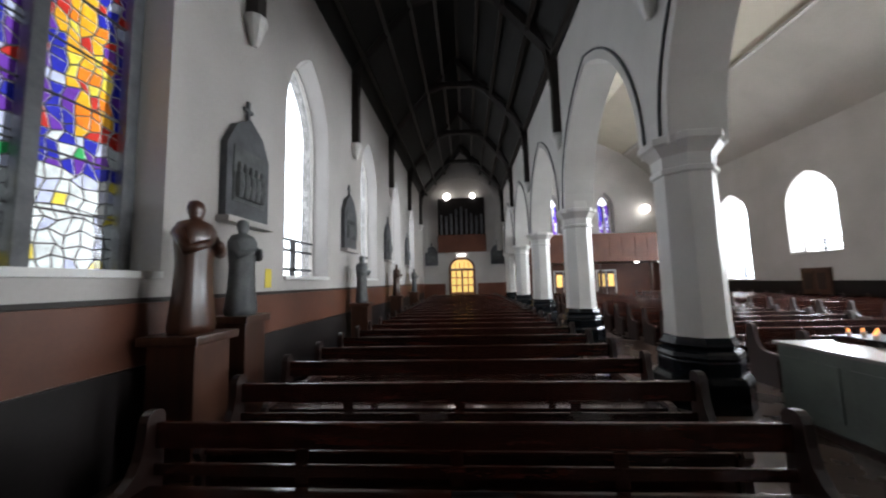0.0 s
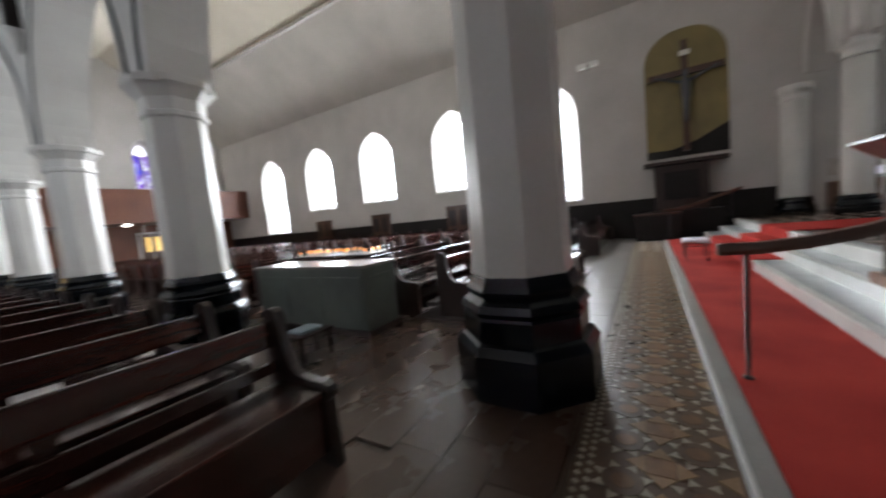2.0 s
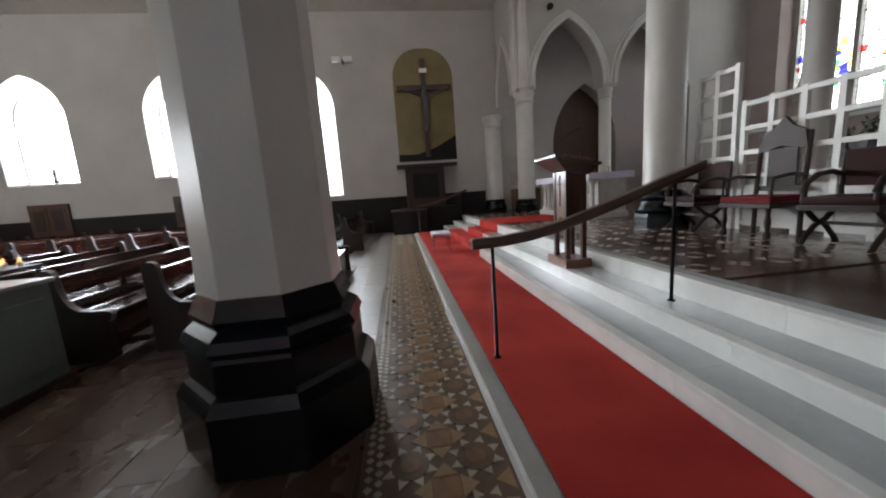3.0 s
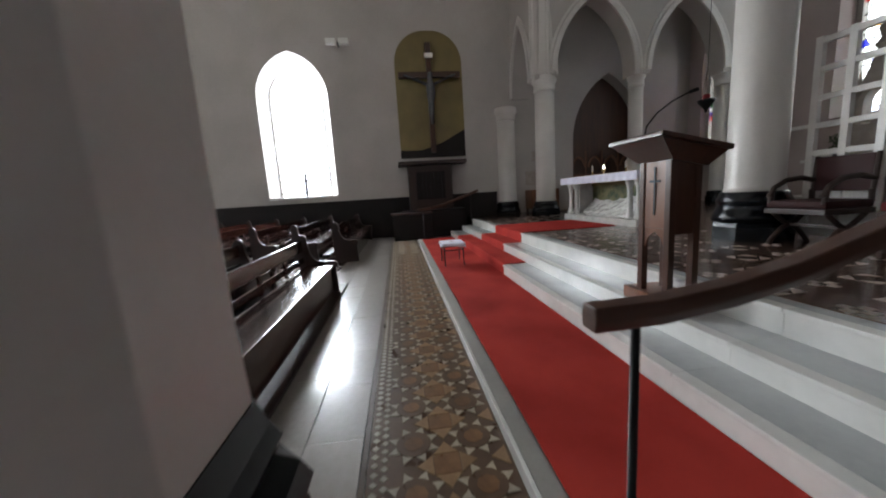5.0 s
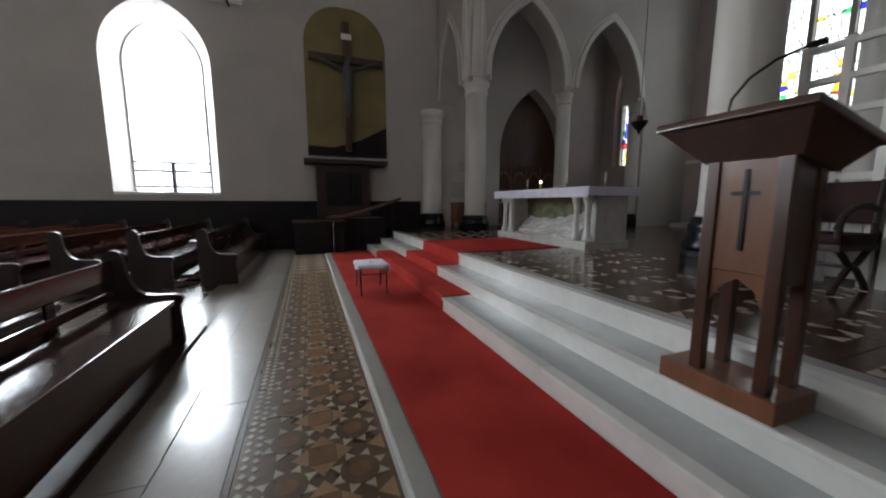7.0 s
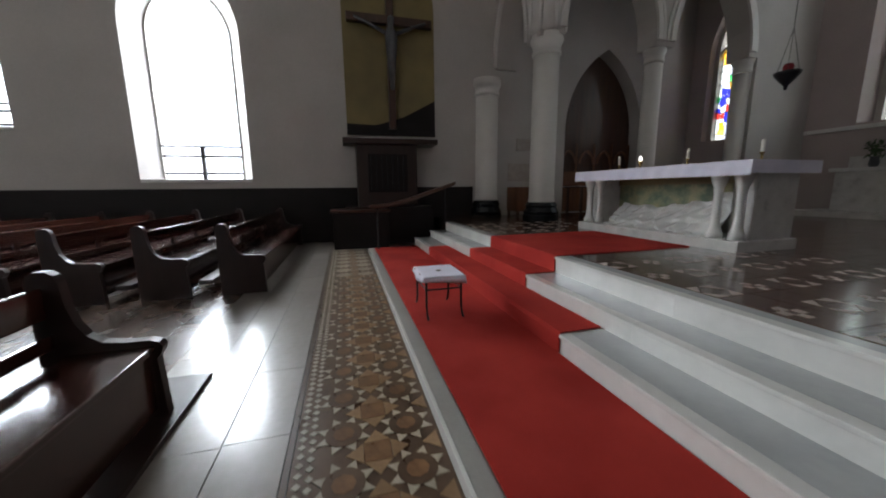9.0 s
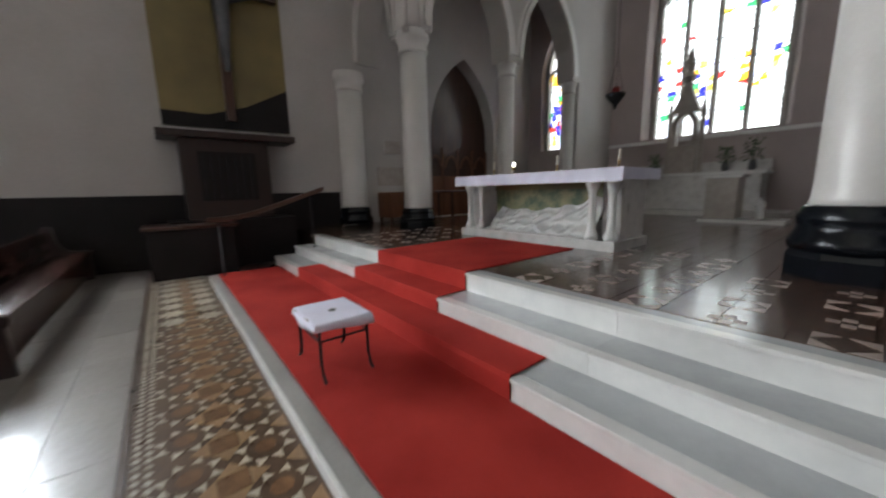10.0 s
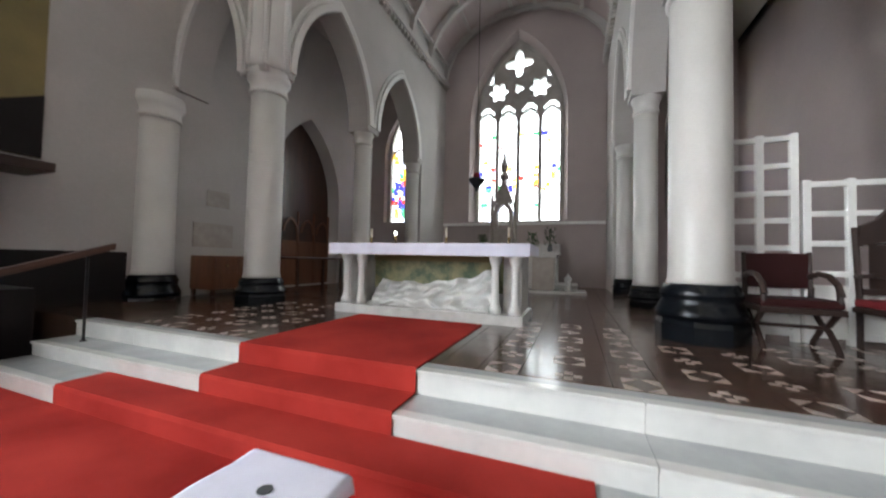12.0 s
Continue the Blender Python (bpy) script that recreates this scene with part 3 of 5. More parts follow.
def round_column(x, y, z0, r, zcap, half=False, dark=0.42):
    e = tagged(new("column"), "white round column with a moulded capital and black base", "column", "chancel columns", "structure")
    e.location = (x, y, 0)
    zb = z0 + dark
    part("shaft", lathe([(r * 1.08, zb), (r * 1.02, zb + 0.06), (r, zb + 0.2), (r * 0.98, zcap - 0.2)], 28), M_COLUMN, e, "", True)
    part("capital", lathe([(r * 0.99, zcap - 0.2), (r * 1.1, zcap - 0.18), (r * 1.1, zcap - 0.14), (r * 1.03, zcap - 0.11), (r * 1.05, zcap - 0.02), (r * 1.12, zcap + 0.03), (r * 1.2, zcap + 0.06), (r * 1.24, zcap + 0.11), (r * 1.2, zcap + 0.15), (r * 1.2, zcap + 0.2), (r * 1.14, zcap + 0.24)], 28), M_COLUMN, e, "", True)
    q = dark / 0.42
    part("plinth", lathe([(r * 1.45, z0 - 0.01), (r * 1.45, z0 + 0.12 * q), (r * 1.38, z0 + 0.16 * q)], 8, turn=0.5), M_BASE, e, "glossy black octagonal plinth")
    part("base", lathe([(r * 1.38, z0 + 0.16 * q), (r * 1.42, z0 + 0.19 * q), (r * 1.40, z0 + 0.22 * q), (r * 1.3, z0 + 0.26 * q), (r * 1.22, z0 + 0.3 * q), (r * 1.26, z0 + 0.33 * q), (r * 1.28, z0 + 0.35 * q), (r * 1.2, z0 + 0.38 * q), (r * 1.18, zb - 0.02), (r * 1.09, zb + 0.005)], 28), M_BASE, e, "glossy black moulded base", True)
    return e


round_column(10.3, -4.02, H3, 0.285, 4.34)
round_column(3.91, -4.0, H3, 0.295, 4.5, dark=0.6)
for xc in (X_C1, X_C2):
    round_column(xc, -6.9, H3, 0.205, 4.38, dark=0.4)
    round_column(xc, -9.8, H3, 0.205, 4.38, dark=0.4)
round_column(X_R + 0.02, -3.45, 0.35, 0.32, 3.95, dark=0.62)
for xc, s in ((X_C1, -1), (X_C2, 1)):
    for cy in (-5.45, -8.35):
        for k, w, d in ((0.0, 0.13, 0.06), (0.17, 0.07, 0.035)):
            bm = move(arch_band(1.2 + k, 2.0 + k, w, 0, d, n=14), Matrix.Translation((xc + s * 0.28, cy, 4.62)) @ Matrix.Rotation(radians(90), 4, "Z") @ Matrix.Diagonal((1, -s, 1, 1)))
            struct("trim_arch", bm, M_COLUMN, "white roll moulding round a chancel arch", "trim")
for k, w, d in ((0.0, 0.12, 0.07), (0.16, 0.07, 0.04)):
    struct("trim_arch", move(arch_band(0.80 + k, 2.0 + k, w, 0, d, n=14), Matrix.Translation((11.42, -3.7, 4.5))), M_COLUMN, "white roll moulding round the chapel arch", "trim")


# ---------------------------------------------------------------- windows
def window_frame(e, a, rise, spring, depth, w=0.07, material=None):
    part("window_frame", move(arch_band(a - w, rise - w, w + 0.03, -depth, depth, legs=spring, n=12), Matrix.Translation((0, 0, spring))), material or M_STONE, e)


def plain_window(name, m, a, h_spring, rise, label, bars=8, inner=True):
    """Leaded lights of pale obscured glass in a pointed frame, origin at the sill's middle, facing -y."""
    e = tagged(new(name), label, "window", "", "structure")
    e.matrix_world = m
    window_frame(e, a, rise, h_spring, 0.03, 0.02)
    part("mullion", bx(-0.04, 0.04, -0.04, 0.04, 0, h_spring * 0.24), M_LEAD, e)
    part("stay_bar", bx(-a, a, -0.03, 0.03, h_spring * 0.24, h_spring * 0.24 + 0.04), M_LEAD, e)
    for k in range(bars):
        z = (k + 0.35) * h_spring / bars
        if k < 2:
            part("glazing_bar", bx(-a, a, -0.012, 0.012, z, z + 0.05), M_LEAD, e)
    outline = [(-a, 0)] + [(x, h_spring + z) for x, z in arch(a, rise, 8)] + [(a, 0)]
    o = part("pane", prism(outline, 0.055, 0.061), G_CLEAR, e)
    o.visible_shadow = False
    return e


for i, (yc, sill) in enumerate(R_WIN):
    plain_window("window_%d" % (i + 1), pose(X_R + T - 0.08, yc, sill, 0, 0, -90), 0.84, 4.75 - sill, 1.12, "tall pointed window of pale leaded glass, blown out by daylight")
for i, (yc, sill) in enumerate(L_WIN[1:]):
    plain_window("window_%d" % (i + 6), pose(X_L - 0.34, yc, sill, 0, 0, 90), 0.86, 4.9 - sill, 1.42, "pointed aisle window of pale glass in a deep reveal")


def stained_window(name, m, lights, w, h, rise, palette, label, seed, rows=14, cols=4, lead=0.012, stone=None):
    """Lancets of small coloured panes between lead lines, under tracery; origin at the sill's middle, facing -y."""
    e = tagged(new(name), label, "window", "", "structure")
    e.matrix_world = m
    rnd = random.Random(seed)
    stone = stone or M_STONE
    lw = 2 * w / lights
    total_a = w
    window_frame(e, total_a, rise, h, 0.09, 0.1, stone)
    for i in range(lights + 1):
        x = -w + i * lw
        if 0 < i < lights:
            part("mullion", bx(x - 0.06, x + 0.06, -0.1, 0.08, 0, h + 0.1, bevel=0.02), stone, e)
    R = (w * w + rise * rise) / (2 * w)

    def top(x):
        return h + math.sqrt(max(0.0, R * R - (abs(x) + R - w) ** 2))
    by, cames = {}, bmesh.new()
    for i in range(lights):
        xa, xb = -w + i * lw + 0.055, -w + (i + 1) * lw - 0.055
        nr = rows
        pts = {}
        for r in range(nr + 1):
            for q in range(cols + 1):
                jx = 0 if q in (0, cols) else rnd.uniform(-0.36, 0.36) * (xb - xa) / cols
                jz = 0 if r in (0, nr) else rnd.uniform(-0.38, 0.38) * h / nr
                x_ = xa + (xb - xa) * q / cols + jx
                pts[r, q] = Vector((x_, 0, min((h + lw * 0.3) * r / nr + jz, top(x_) - 0.02)))
        for r in range(nr):
            for q in range(cols):
                quad_ = [pts[r, q], pts[r, q + 1], pts[r + 1, q + 1], pts[r + 1, q]]
                mid = sum(quad_, Vector()) / 4
                key = palette(mid.z / h, mid.x, rnd)
                bm = by.setdefault(key, bmesh.new())
                inner = [mid + (p - mid) * (1 - lead / max(0.03, (p - mid).length)) for p in quad_]
                bm.faces.new([bm.verts.new(p) for p in inner])
                for j in range(4):
                    n = (j + 1) % 4
                    ring = (quad_[j], quad_[n], inner[n], inner[j])
                    if (ring[0] - ring[1]).length > 0.002:
                        cames.faces.new([cames.verts.new(p + Vector((0, -0.003, 0))) for p in ring])
        part("lancet_head", move(arch_band(lw / 2 - 0.06, lw * 0.55, 0.06, -0.06, 0.06), Matrix.Translation(((xa + xb) / 2, 0, h - lw * 0.2))), stone, e)
    for key, bm in by.items():
        o = part("pane", bm, STAIN[key], e, "small panes of stained glass")
        o.visible_shadow = False
    o = part("lead_cames", cames, M_LEAD, e, "dark lead lines between the panes")
    o.visible_shadow = False
    for z in [h * k / 6 for k in range(1, 6)]:
        part("saddle_bar", bx(-w, w, -0.02, -0.004, z - 0.009, z + 0.009), M_LEAD, e)
    return e, top


def foil(n, r, lobe, depth, bm=None, at=(0, 0)):
    """Ring of stone with a foiled opening."""
    k = 12 * n
    inn = [(at[0] + (r + lobe * math.cos(n * 2 * math.pi * i / k)) * math.cos(2 * math.pi * i / k), at[1] + (r + lobe * math.cos(n * 2 * math.pi * i / k)) * math.sin(2 * math.pi * i / k)) for i in range(k)]
    out = [(at[0] + (r + lobe + 0.05) * math.cos(2 * math.pi * i / k), at[1] + (r + lobe + 0.05) * math.sin(2 * math.pi * i / k)) for i in range(k)]
    bm = bm or bmesh.new()
    rows = [[bm.verts.new((x, y, z)) for x, z in line] for line, y in ((inn, -depth), (out, -depth), (out, depth), (inn, depth))]
    for a, b in zip(rows, rows[1:] + rows[:1]):
        for i in range(k):
            bm.faces.new((a[i], a[(i + 1) % k], b[(i + 1) % k], b[i]))
    return bm


def pal_aisle(t, x, rnd):
    if t < 0.30:
        return rnd.choice([4, 4, 4, 4, 6, 8, 4])
    if t < 0.40:
        return rnd.choice([5, 4, 0, 6, 1])
    d = abs(abs(x) - 0.62 + (t - 0.4) * 0.7)
    if t < 0.85 and d < 0.2:
        return rnd.choice([2, 2, 8, 7, 3, 2])
    return rnd.choice([0, 0, 0, 1, 1, 1, 6, 3, 0])


def pal_east(t, x, rnd):
    # most panes are white: the window's glare is put into the glass colours
    if t > 0.85 or rnd.random() < (0.68 if 0.3 < t < 0.55 else 0.93):
        return 4
    return rnd.choice([0, 3, 6, 8, 4, 6, 5, 2, 3])


def pal_violet(t, x, rnd):
    return rnd.choice([1, 1, 6, 0, 4, 1])


def pal_chapel(t, x, rnd):
    if 0.2 < t < 0.6 and abs(x) < 0.25:
        return rnd.choice([0, 0, 4, 3])
    return rnd.choice([4, 4, 5, 4, 6, 8, 4, 4, 2, 6])


stained_window("window_10", pose(X_L - 0.34, L_WIN[0][0], L_WIN[0][1] + 0.02, 0, 0, 90), 2, 0.86, 3.05, 1.42, pal_aisle, "tall stained glass window with amber, violet and blue panes", 3, 30, 7, 0.011, M_STATION)
e_win, top = stained_window("window_11", pose(7.2, Y_E - T + 0.1, 2.84, 0, 0, 180), 4, 1.58, 3.9, 2.95, pal_east, "great four-light window with tracery, most stained panes whitened for glare", 5, 30, 4, 0.015)
for n_, r_, l_, x_, z_ in ((4, 0.38, 0.14, 0.0, 5.95), (6, 0.32, 0.06, -0.76, 4.95), (6, 0.32, 0.06, 0.76, 4.95), (3, 0.15, 0.04, 0.0, 5.0)):
    part("tracery", foil(n_, r_, l_, 0.08, at=(x_, z_)), M_STONE, e_win)
bm = bmesh.new()
rnd = random.Random(8)
holes = [(0.0, 5.95, 0.55), (-0.76, 4.95, 0.41), (0.76, 4.95, 0.41), (0.0, 5.0, 0.21)]
g = 0.06
for i in range(-26, 26):
    for k in range(0, 48):
        x, z = i * g, 4.0 + k * g
        if z + g < top(x + g / 2) - 0.03 and all(math.hypot(x + g / 2 - hx, z + g / 2 - hz) > hr for hx, hz, hr in holes):
            if abs(((x + g / 2 + 1.58) % 0.79) - 0.395) < 0.28 - max(0, z - 4.2) and z < 4.42:
                continue
            if 1.0 < abs(x) < 1.3 and 5.3 < z < 5.75 and z < top(x) - 0.12:
                continue
            box(bm, x, x + g, -0.05, 0.05, z, z + g)
bmesh.ops.remove_doubles(bm, verts=bm.verts, dist=0.001)
part("tracery_web", bm, M_STONE, e_win)
pane = prism([(-1.55, 4.0)] + [(x, 3.9 + z) for x, z in arch(1.56, 2.9, 10)] + [(1.55, 4.0)], 0.06, 0.066)
o = part("pane", pane, STAIN[4], e_win)
o.visible_shadow = False
stained_window("window_12", pose(11.28, -10.76, 2.69, 0, 0, 180), 1, 0.39, 2.4, 1.3, pal_chapel, "narrow stained glass window in the side chapel", 9, 16, 4)
stained_window("window_13", pose(1.95, Y_E - T + 0.1, 2.72, 0, 0, 180), 1, 0.48, 2.9, 1.3, pal_chapel, "narrow stained glass window behind the lattice", 12, 16, 4)
stained_window("window_14", pose(7.7, Y_N + T - 0.1, 5.02, 0, 0, 0), 2, 0.5, 1.9, 0.95, pal_violet, "violet and blue stained glass window over the gallery", 15, 9, 3)
stained_window("window_15", pose(3.9, Y_N + T - 0.1, 5.02, 0, 0, 0), 2, 0.5, 1.9, 0.95, pal_violet, "violet and blue stained glass window over the gallery", 18, 9, 3)

# plain bright sky outside the windows
bd = bmesh.new()
box(bd, X_R + T + 0.9, X_R + T + 0.95, -1, Y_N, 0.2, 9)
struct("backdrop_south", bd, M_SKY, "plain white sky outside the nave windows", "sky")
struct("backdrop_north_east", bx(X_L - T - 0.95, X_L - T - 0.9, 0, 5.4, 0.2, 9), M_SKYDIM, "plain dull sky outside the stained aisle window", "sky")
struct("backdrop_north", bx(X_L - T - 0.95, X_L - T - 0.9, 5.5, Y_N, 0.2, 9), M_SKY, "plain white sky outside the aisle windows", "sky")
struct("backdrop_east", bx(X_A, X_R, Y_E - T - 0.95, Y_E - T - 0.9, 1.0, 11), M_SKY, "plain white sky outside the chancel window", "sky")
struct("backdrop_chapel", bx(X_C1 + 0.4, X_R - 0.1, -11.25, -11.2, 1.0, 7.5), M_SKY, "plain white sky outside the chapel window", "sky")
struct("backdrop_west", bx(2, 10, Y_N + T + 0.9, Y_N + T + 0.95, 4, 9), M_SKYDIM, "plain white sky outside the gallery windows", "sky")
# recess in the chapel wall with a dark brown back
struct("wall_recess", bx(X_R + 0.40, X_R + 0.5, -8.9, -5.7, 0.0, 5.6), M_WOODD, "dark brown back of the chapel recess", "wall")

# rounded springers over the chancel piers
for x, y, z in ((10.3, -4.02, 4.57), (3.91, -4.0, 4.72)):
    struct("trim_springer", lathe([(0.38, z), (0.37, 4.8), (0.36, 5.3), (0.34, 6.2), (0.33, 7.9)], 20, centre=(x, y)), M_COLUMN, "white rounded pier over a chancel column", "trim", True)
    for a_ in (0.4, 1.3, 2.2, 3.1, 4.0, 4.9, 5.8):
        struct("trim_roll", tube([(x + 0.37 * math.cos(a_), y + 0.37 * math.sin(a_), z + 0.01), (x + 0.36 * math.cos(a_), y + 0.36 * math.sin(a_), 5.6), (x + 0.34 * math.cos(a_), y + 0.34 * math.sin(a_), 7.9)], 0.045, 8), M_COLUMN, "white roll moulding rising from a capital", "trim", True)

# ---------------------------------------------------------------- furniture of the nave
def pew(x0, x1, name="pew", label="dark oak church pew with open back rails", front=False):
    """A bench facing -y, its seat's front edge at y = 0."""
    L = x1 - x0
    e = thing(name, label, "pew", "church pews")
    part("seat", bx(0.06, L - 0.06, 0.0, 0.40, 0.42, 0.455, bevel=0.008), M_PEW, e)
    part("seat_front", bx(0.06, L - 0.06, 0.03, 0.05, 0.08, 0.418), M_PEW, e)
    part("top_rail", bx(0.06, L - 0.06, 0.43, 0.465, 0.66, 0.82, bevel=0.01), M_PEW, e)
    part("lower_rail", bx(0.06, L - 0.06, 0.425, 0.45, 0.50, 0.57, bevel=0.006), M_PEW, e)
    part("book_ledge", bx(0.06, L - 0.06, 0.468, 0.60, 0.70, 0.72, bevel=0.004), M_PEW, e)
    n = max(2, round(L / 0.9))
    for k in range(1, n):
        x = 0.06 + (L - 0.12) * k / n
        part("stile", bx(x - 0.04, x + 0.04, 0.428, 0.448, 0.455, 0.66), M_PEW, e)
    for x in (0.0, L - 0.06):
        out = [(-0.02, -0.012), (0.5, -0.012), (0.5, 0.85), (0.485, 0.885), (0.455, 0.9), (0.41, 0.9), (0.38, 0.88), (0.365, 0.84), (0.355, 0.72), (0.33, 0.62), (0.29, 0.55), (0.23, 0.505), (0.12, 0.49), (0.02, 0.49), (-0.025, 0.475), (-0.04, 0.445), (-0.03, 0.41), (-0.005, 0.38)]
        bm = prism(out, x, x + 0.06, plane="yz")
        part("pew_end", bm, M_PEWEND, e)
    part("kneeler", bx(0.1, L - 0.1, 0.62, 0.78, 0.13, 0.19, bevel=0.015), M_PEWEND, e, "padded kneeler board")
    return e


PITCH = 0.86
for x0, x1, ys in ((1.9, 5.2, [1.48 + PITCH * k for k in range(26)]), (7.8, 11.95, [1.48 + PITCH * k for k in range(26)])):
    first = pew(x0, x1)
    first.location = (x0, ys[0], 0)
    for y in ys[1:]:
        copy_thing(first, pose(x0, y, 0))
first = pew(-4.75, -0.75, label="dark red-brown oak pew of the side aisle")
first.location = (-4.75, 1.95, 0)
for k in range(1, 27):
    copy_thing(first, pose(-4.75, 1.95 + 0.86 * k, 0))

struct("pew_platform", bx(1.75, 5.62, 1.40, 3.2, -0.011, 0.03, bevel=0.006), M_PEWEND, "low dark boarded platform under the front pews", "platform")

# papers, leaflets and books lying on the pews
def leaflet(name, x, y, z, w, d, rz, material=M_PAPER, label="white paper leaflet lying on a pew", tilt=0, t=0.006):
    o = part(name, bx(-w / 2, w / 2, -d / 2, d / 2, 0, t), material)
    o.matrix_world = pose(x, y, z, tilt, 0, rz)
    return tagged(o, label, "leaflet", "papers on the pews")


LED = 0.722
for x, row, w, d, rz in ((-4.0, 1, 0.3, 0.2, 8), (-3.1, 1, 0.32, 0.2, -4), (-1.75, 1, 0.42, 0.22, 3), (-1.5, 0, 0.25, 0.16, 10)):
    leaflet("leaflet", x, 1.95 + 0.86 * row + 0.535, LED, w, d * 0.6, rz)
for x, row, w in ((-3.4, 0, 0.25), (-1.6, 2, 0.3), (-3.0, 2, 0.25)):
    leaflet("missalette", x, 1.95 + 0.86 * row + 0.2, 0.456, w, 0.16, random.Random(row + x).uniform(-15, 15), label="pale booklet lying on a pew seat", t=0.015)
for i, (x, row) in enumerate(((2.3, 0), (2.9, 1), (4.2, 1), (3.3, 2), (4.6, 3), (2.6, 4), (8.6, 2), (9.6, 1), (10.4, 3), (8.3, 4), (3.9, 5), (9.0, 6))):
    leaflet("hymn_book", x, 1.48 + PITCH * row + 0.535, LED, 0.14, 0.1, 7 * i % 30 - 15, M_PEWEND if i % 3 else M_PAPER, "small hymn book on a pew ledge", t=0.03)
# a stand with hanging leaflets fixed on a pew of the aisle
rack = thing("leaflet_rack", "metal rack with hanging paper ribbons on a pew", "rack", at=(-2.62, 2.42, 0.66))
part("bar", tube([(-0.12, 0, 0.22), (0.12, 0, 0.22)], 0.012), M_IRON, rack)
for x in (-0.09, -0.02, 0.05, 0.1):
    part("ribbon", bx(x - 0.018, x + 0.018, -0.022, -0.012, -0.14, 0.2), M_PAPER, rack)
part("upright", bx(-0.02, 0.02, 0.012, 0.034, -0.1, 0.22), M_IRON, rack)

# votive table with candles behind the grey-green panelled chest
chest = thing("chest", "grey-green panelled chest with a bright polished top", "chest", at=(0.98, 3.3, -0.012))
part("body", bx(0.03, 0.62, 0.03, 2.2, 0.08, 0.86, bevel=0.01), M_GREEN, chest)
part("top", bx(0.0, 0.65, 0.0, 2.24, 0.862, 0.9, bevel=0.012), M_SLAB, chest, "pale polished top")
part("plinth", bx(0.0, 0.65, 0.0, 2.24, 0, 0.078, bevel=0.01), M_PEWEND, chest)
for k in range(3):
    y = 0.1 + k * 0.71
    part("panel", bx(0.012, 0.029, y, y + 0.6, 0.2, 0.75, bevel=0.006), M_GREEN, chest)
part("panel", bx(0.1, 0.55, 0.012, 0.029, 0.2, 0.75, bevel=0.006), M_GREEN, chest)
stand = thing("votive_stand", "iron votive stand with rows of lit candles", "candle stand", at=(1.72, 3.9, -0.012))
part("tray", bx(0, 0.5, 0, 1.7, 0.93, 0.95, bevel=0.004), M_IRON, stand)
for x in (0.03, 0.47):
    for y in (0.03, 1.67):
        part("leg", bx(x - 0.015, x + 0.015, y - 0.015, y + 0.015, 0, 0.928), M_IRON, stand)
rnd = random.Random(4)
candle = lathe([(0.022, 0.951), (0.022, 0.99), (0.016, 0.995)], 10)
c0 = part("votive_candle", candle, M_CANDLE, stand)
fl = lathe([(0.004, 0.993), (0.011, 1.005), (0.008, 1.022), (0.001, 1.04)], 8)
f0 = part("flame", fl, M_FLAME, stand, "small warm candle flame")
c0.matrix_local = f0.matrix_local = Matrix.Translation((0.08, 0.1, 0))
for i in range(3):
    for j in range(12):
        if (i, j) == (0, 0) or rnd.random() < 0.25:
            continue
        m = Matrix.Translation((0.08 + i * 0.16, 0.1 + j * 0.135, 0))
        share("votive_candle", c0.data, stand, m)
        share("flame", f0.data, stand, m)

# confessional doors and pale plaques low on the nave wall
for y in (7.85, 12.5, 16.9):
    d = thing("confessional", "dark wooden confessional door set in the nave wall", "door", "confessionals", at=(X_R, y, -0.012))
    part("frame", bx(-0.12, 0, -0.62, 0.62, 0, 1.92, bevel=0.015), M_WOODD, d)
    for s in (-1, 1):
        part("door", bx(-0.15, -0.122, s * 0.29 - 0.26, s * 0.29 + 0.26, 0.06, 1.82, bevel=0.01), M_WOODD, d)
        part("panel", bx(-0.162, -0.152, s * 0.29 - 0.17, s * 0.29 + 0.17, 1.0, 1.7, bevel=0.004), M_PEWEND, d)


def robed_figure(h, seed=0):
    """A plain robed figure, one turned and pinched mesh."""
    rnd = random.Random(seed)
    prof = [(0.17, 0), (0.18, 0.06), (0.15, 0.3), (0.14, 0.5), (0.16, 0.66), (0.17, 0.76), (0.13, 0.82), (0.05, 0.85), (0.065, 0.89), (0.075, 0.93), (0.06, 0.98), (0.02, 1.0)]
    bm = lathe([(r * h, z * h) for r, z in prof], 20)
    for v in bm.verts:
        a = math.atan2(v.co.y, v.co.x)
        k = 1 + 0.07 * math.sin(7 * a + seed) * (v.co.z < 0.7 * h)
        v.co.x *= k
        v.co.y *= 0.72 * k
    for s in (-1, 1):
        tube([(s * 0.16 * h, 0, 0.74 * h), (s * 0.17 * h, -0.08 * h, 0.6 * h), (s * 0.05 * h, -0.16 * h, 0.66 * h)], [0.05 * h, 0.045 * h, 0.03 * h], 8, bm)
    return bm


def statue(x, y, z, h, rz, seed, material, label):
    o = part("statue", robed_figure(h, seed), material, None, "", True)
    o.matrix_world = pose(x, y, z, 0, 0, rz)
    return tagged(o, label, "statue", "statues along the wall")


def pedestal(x, y, w, h, material, label):
    p = thing("pedestal", label, "pedestal", "statue pedestals", at=(x, y, -0.012))
    part("foot", bx(-w * 0.6, w * 0.6, -w * 0.6, w * 0.6, 0, 0.12, bevel=0.015), material, p)
    part("die", bx(-w * 0.48, w * 0.48, -w * 0.48, w * 0.48, 0.121, h - 0.09, bevel=0.01), material, p)
    part("cap", bx(-w * 0.6, w * 0.6, -w * 0.6, w * 0.6, h - 0.089, h, bevel=0.02), material, p)
    return p


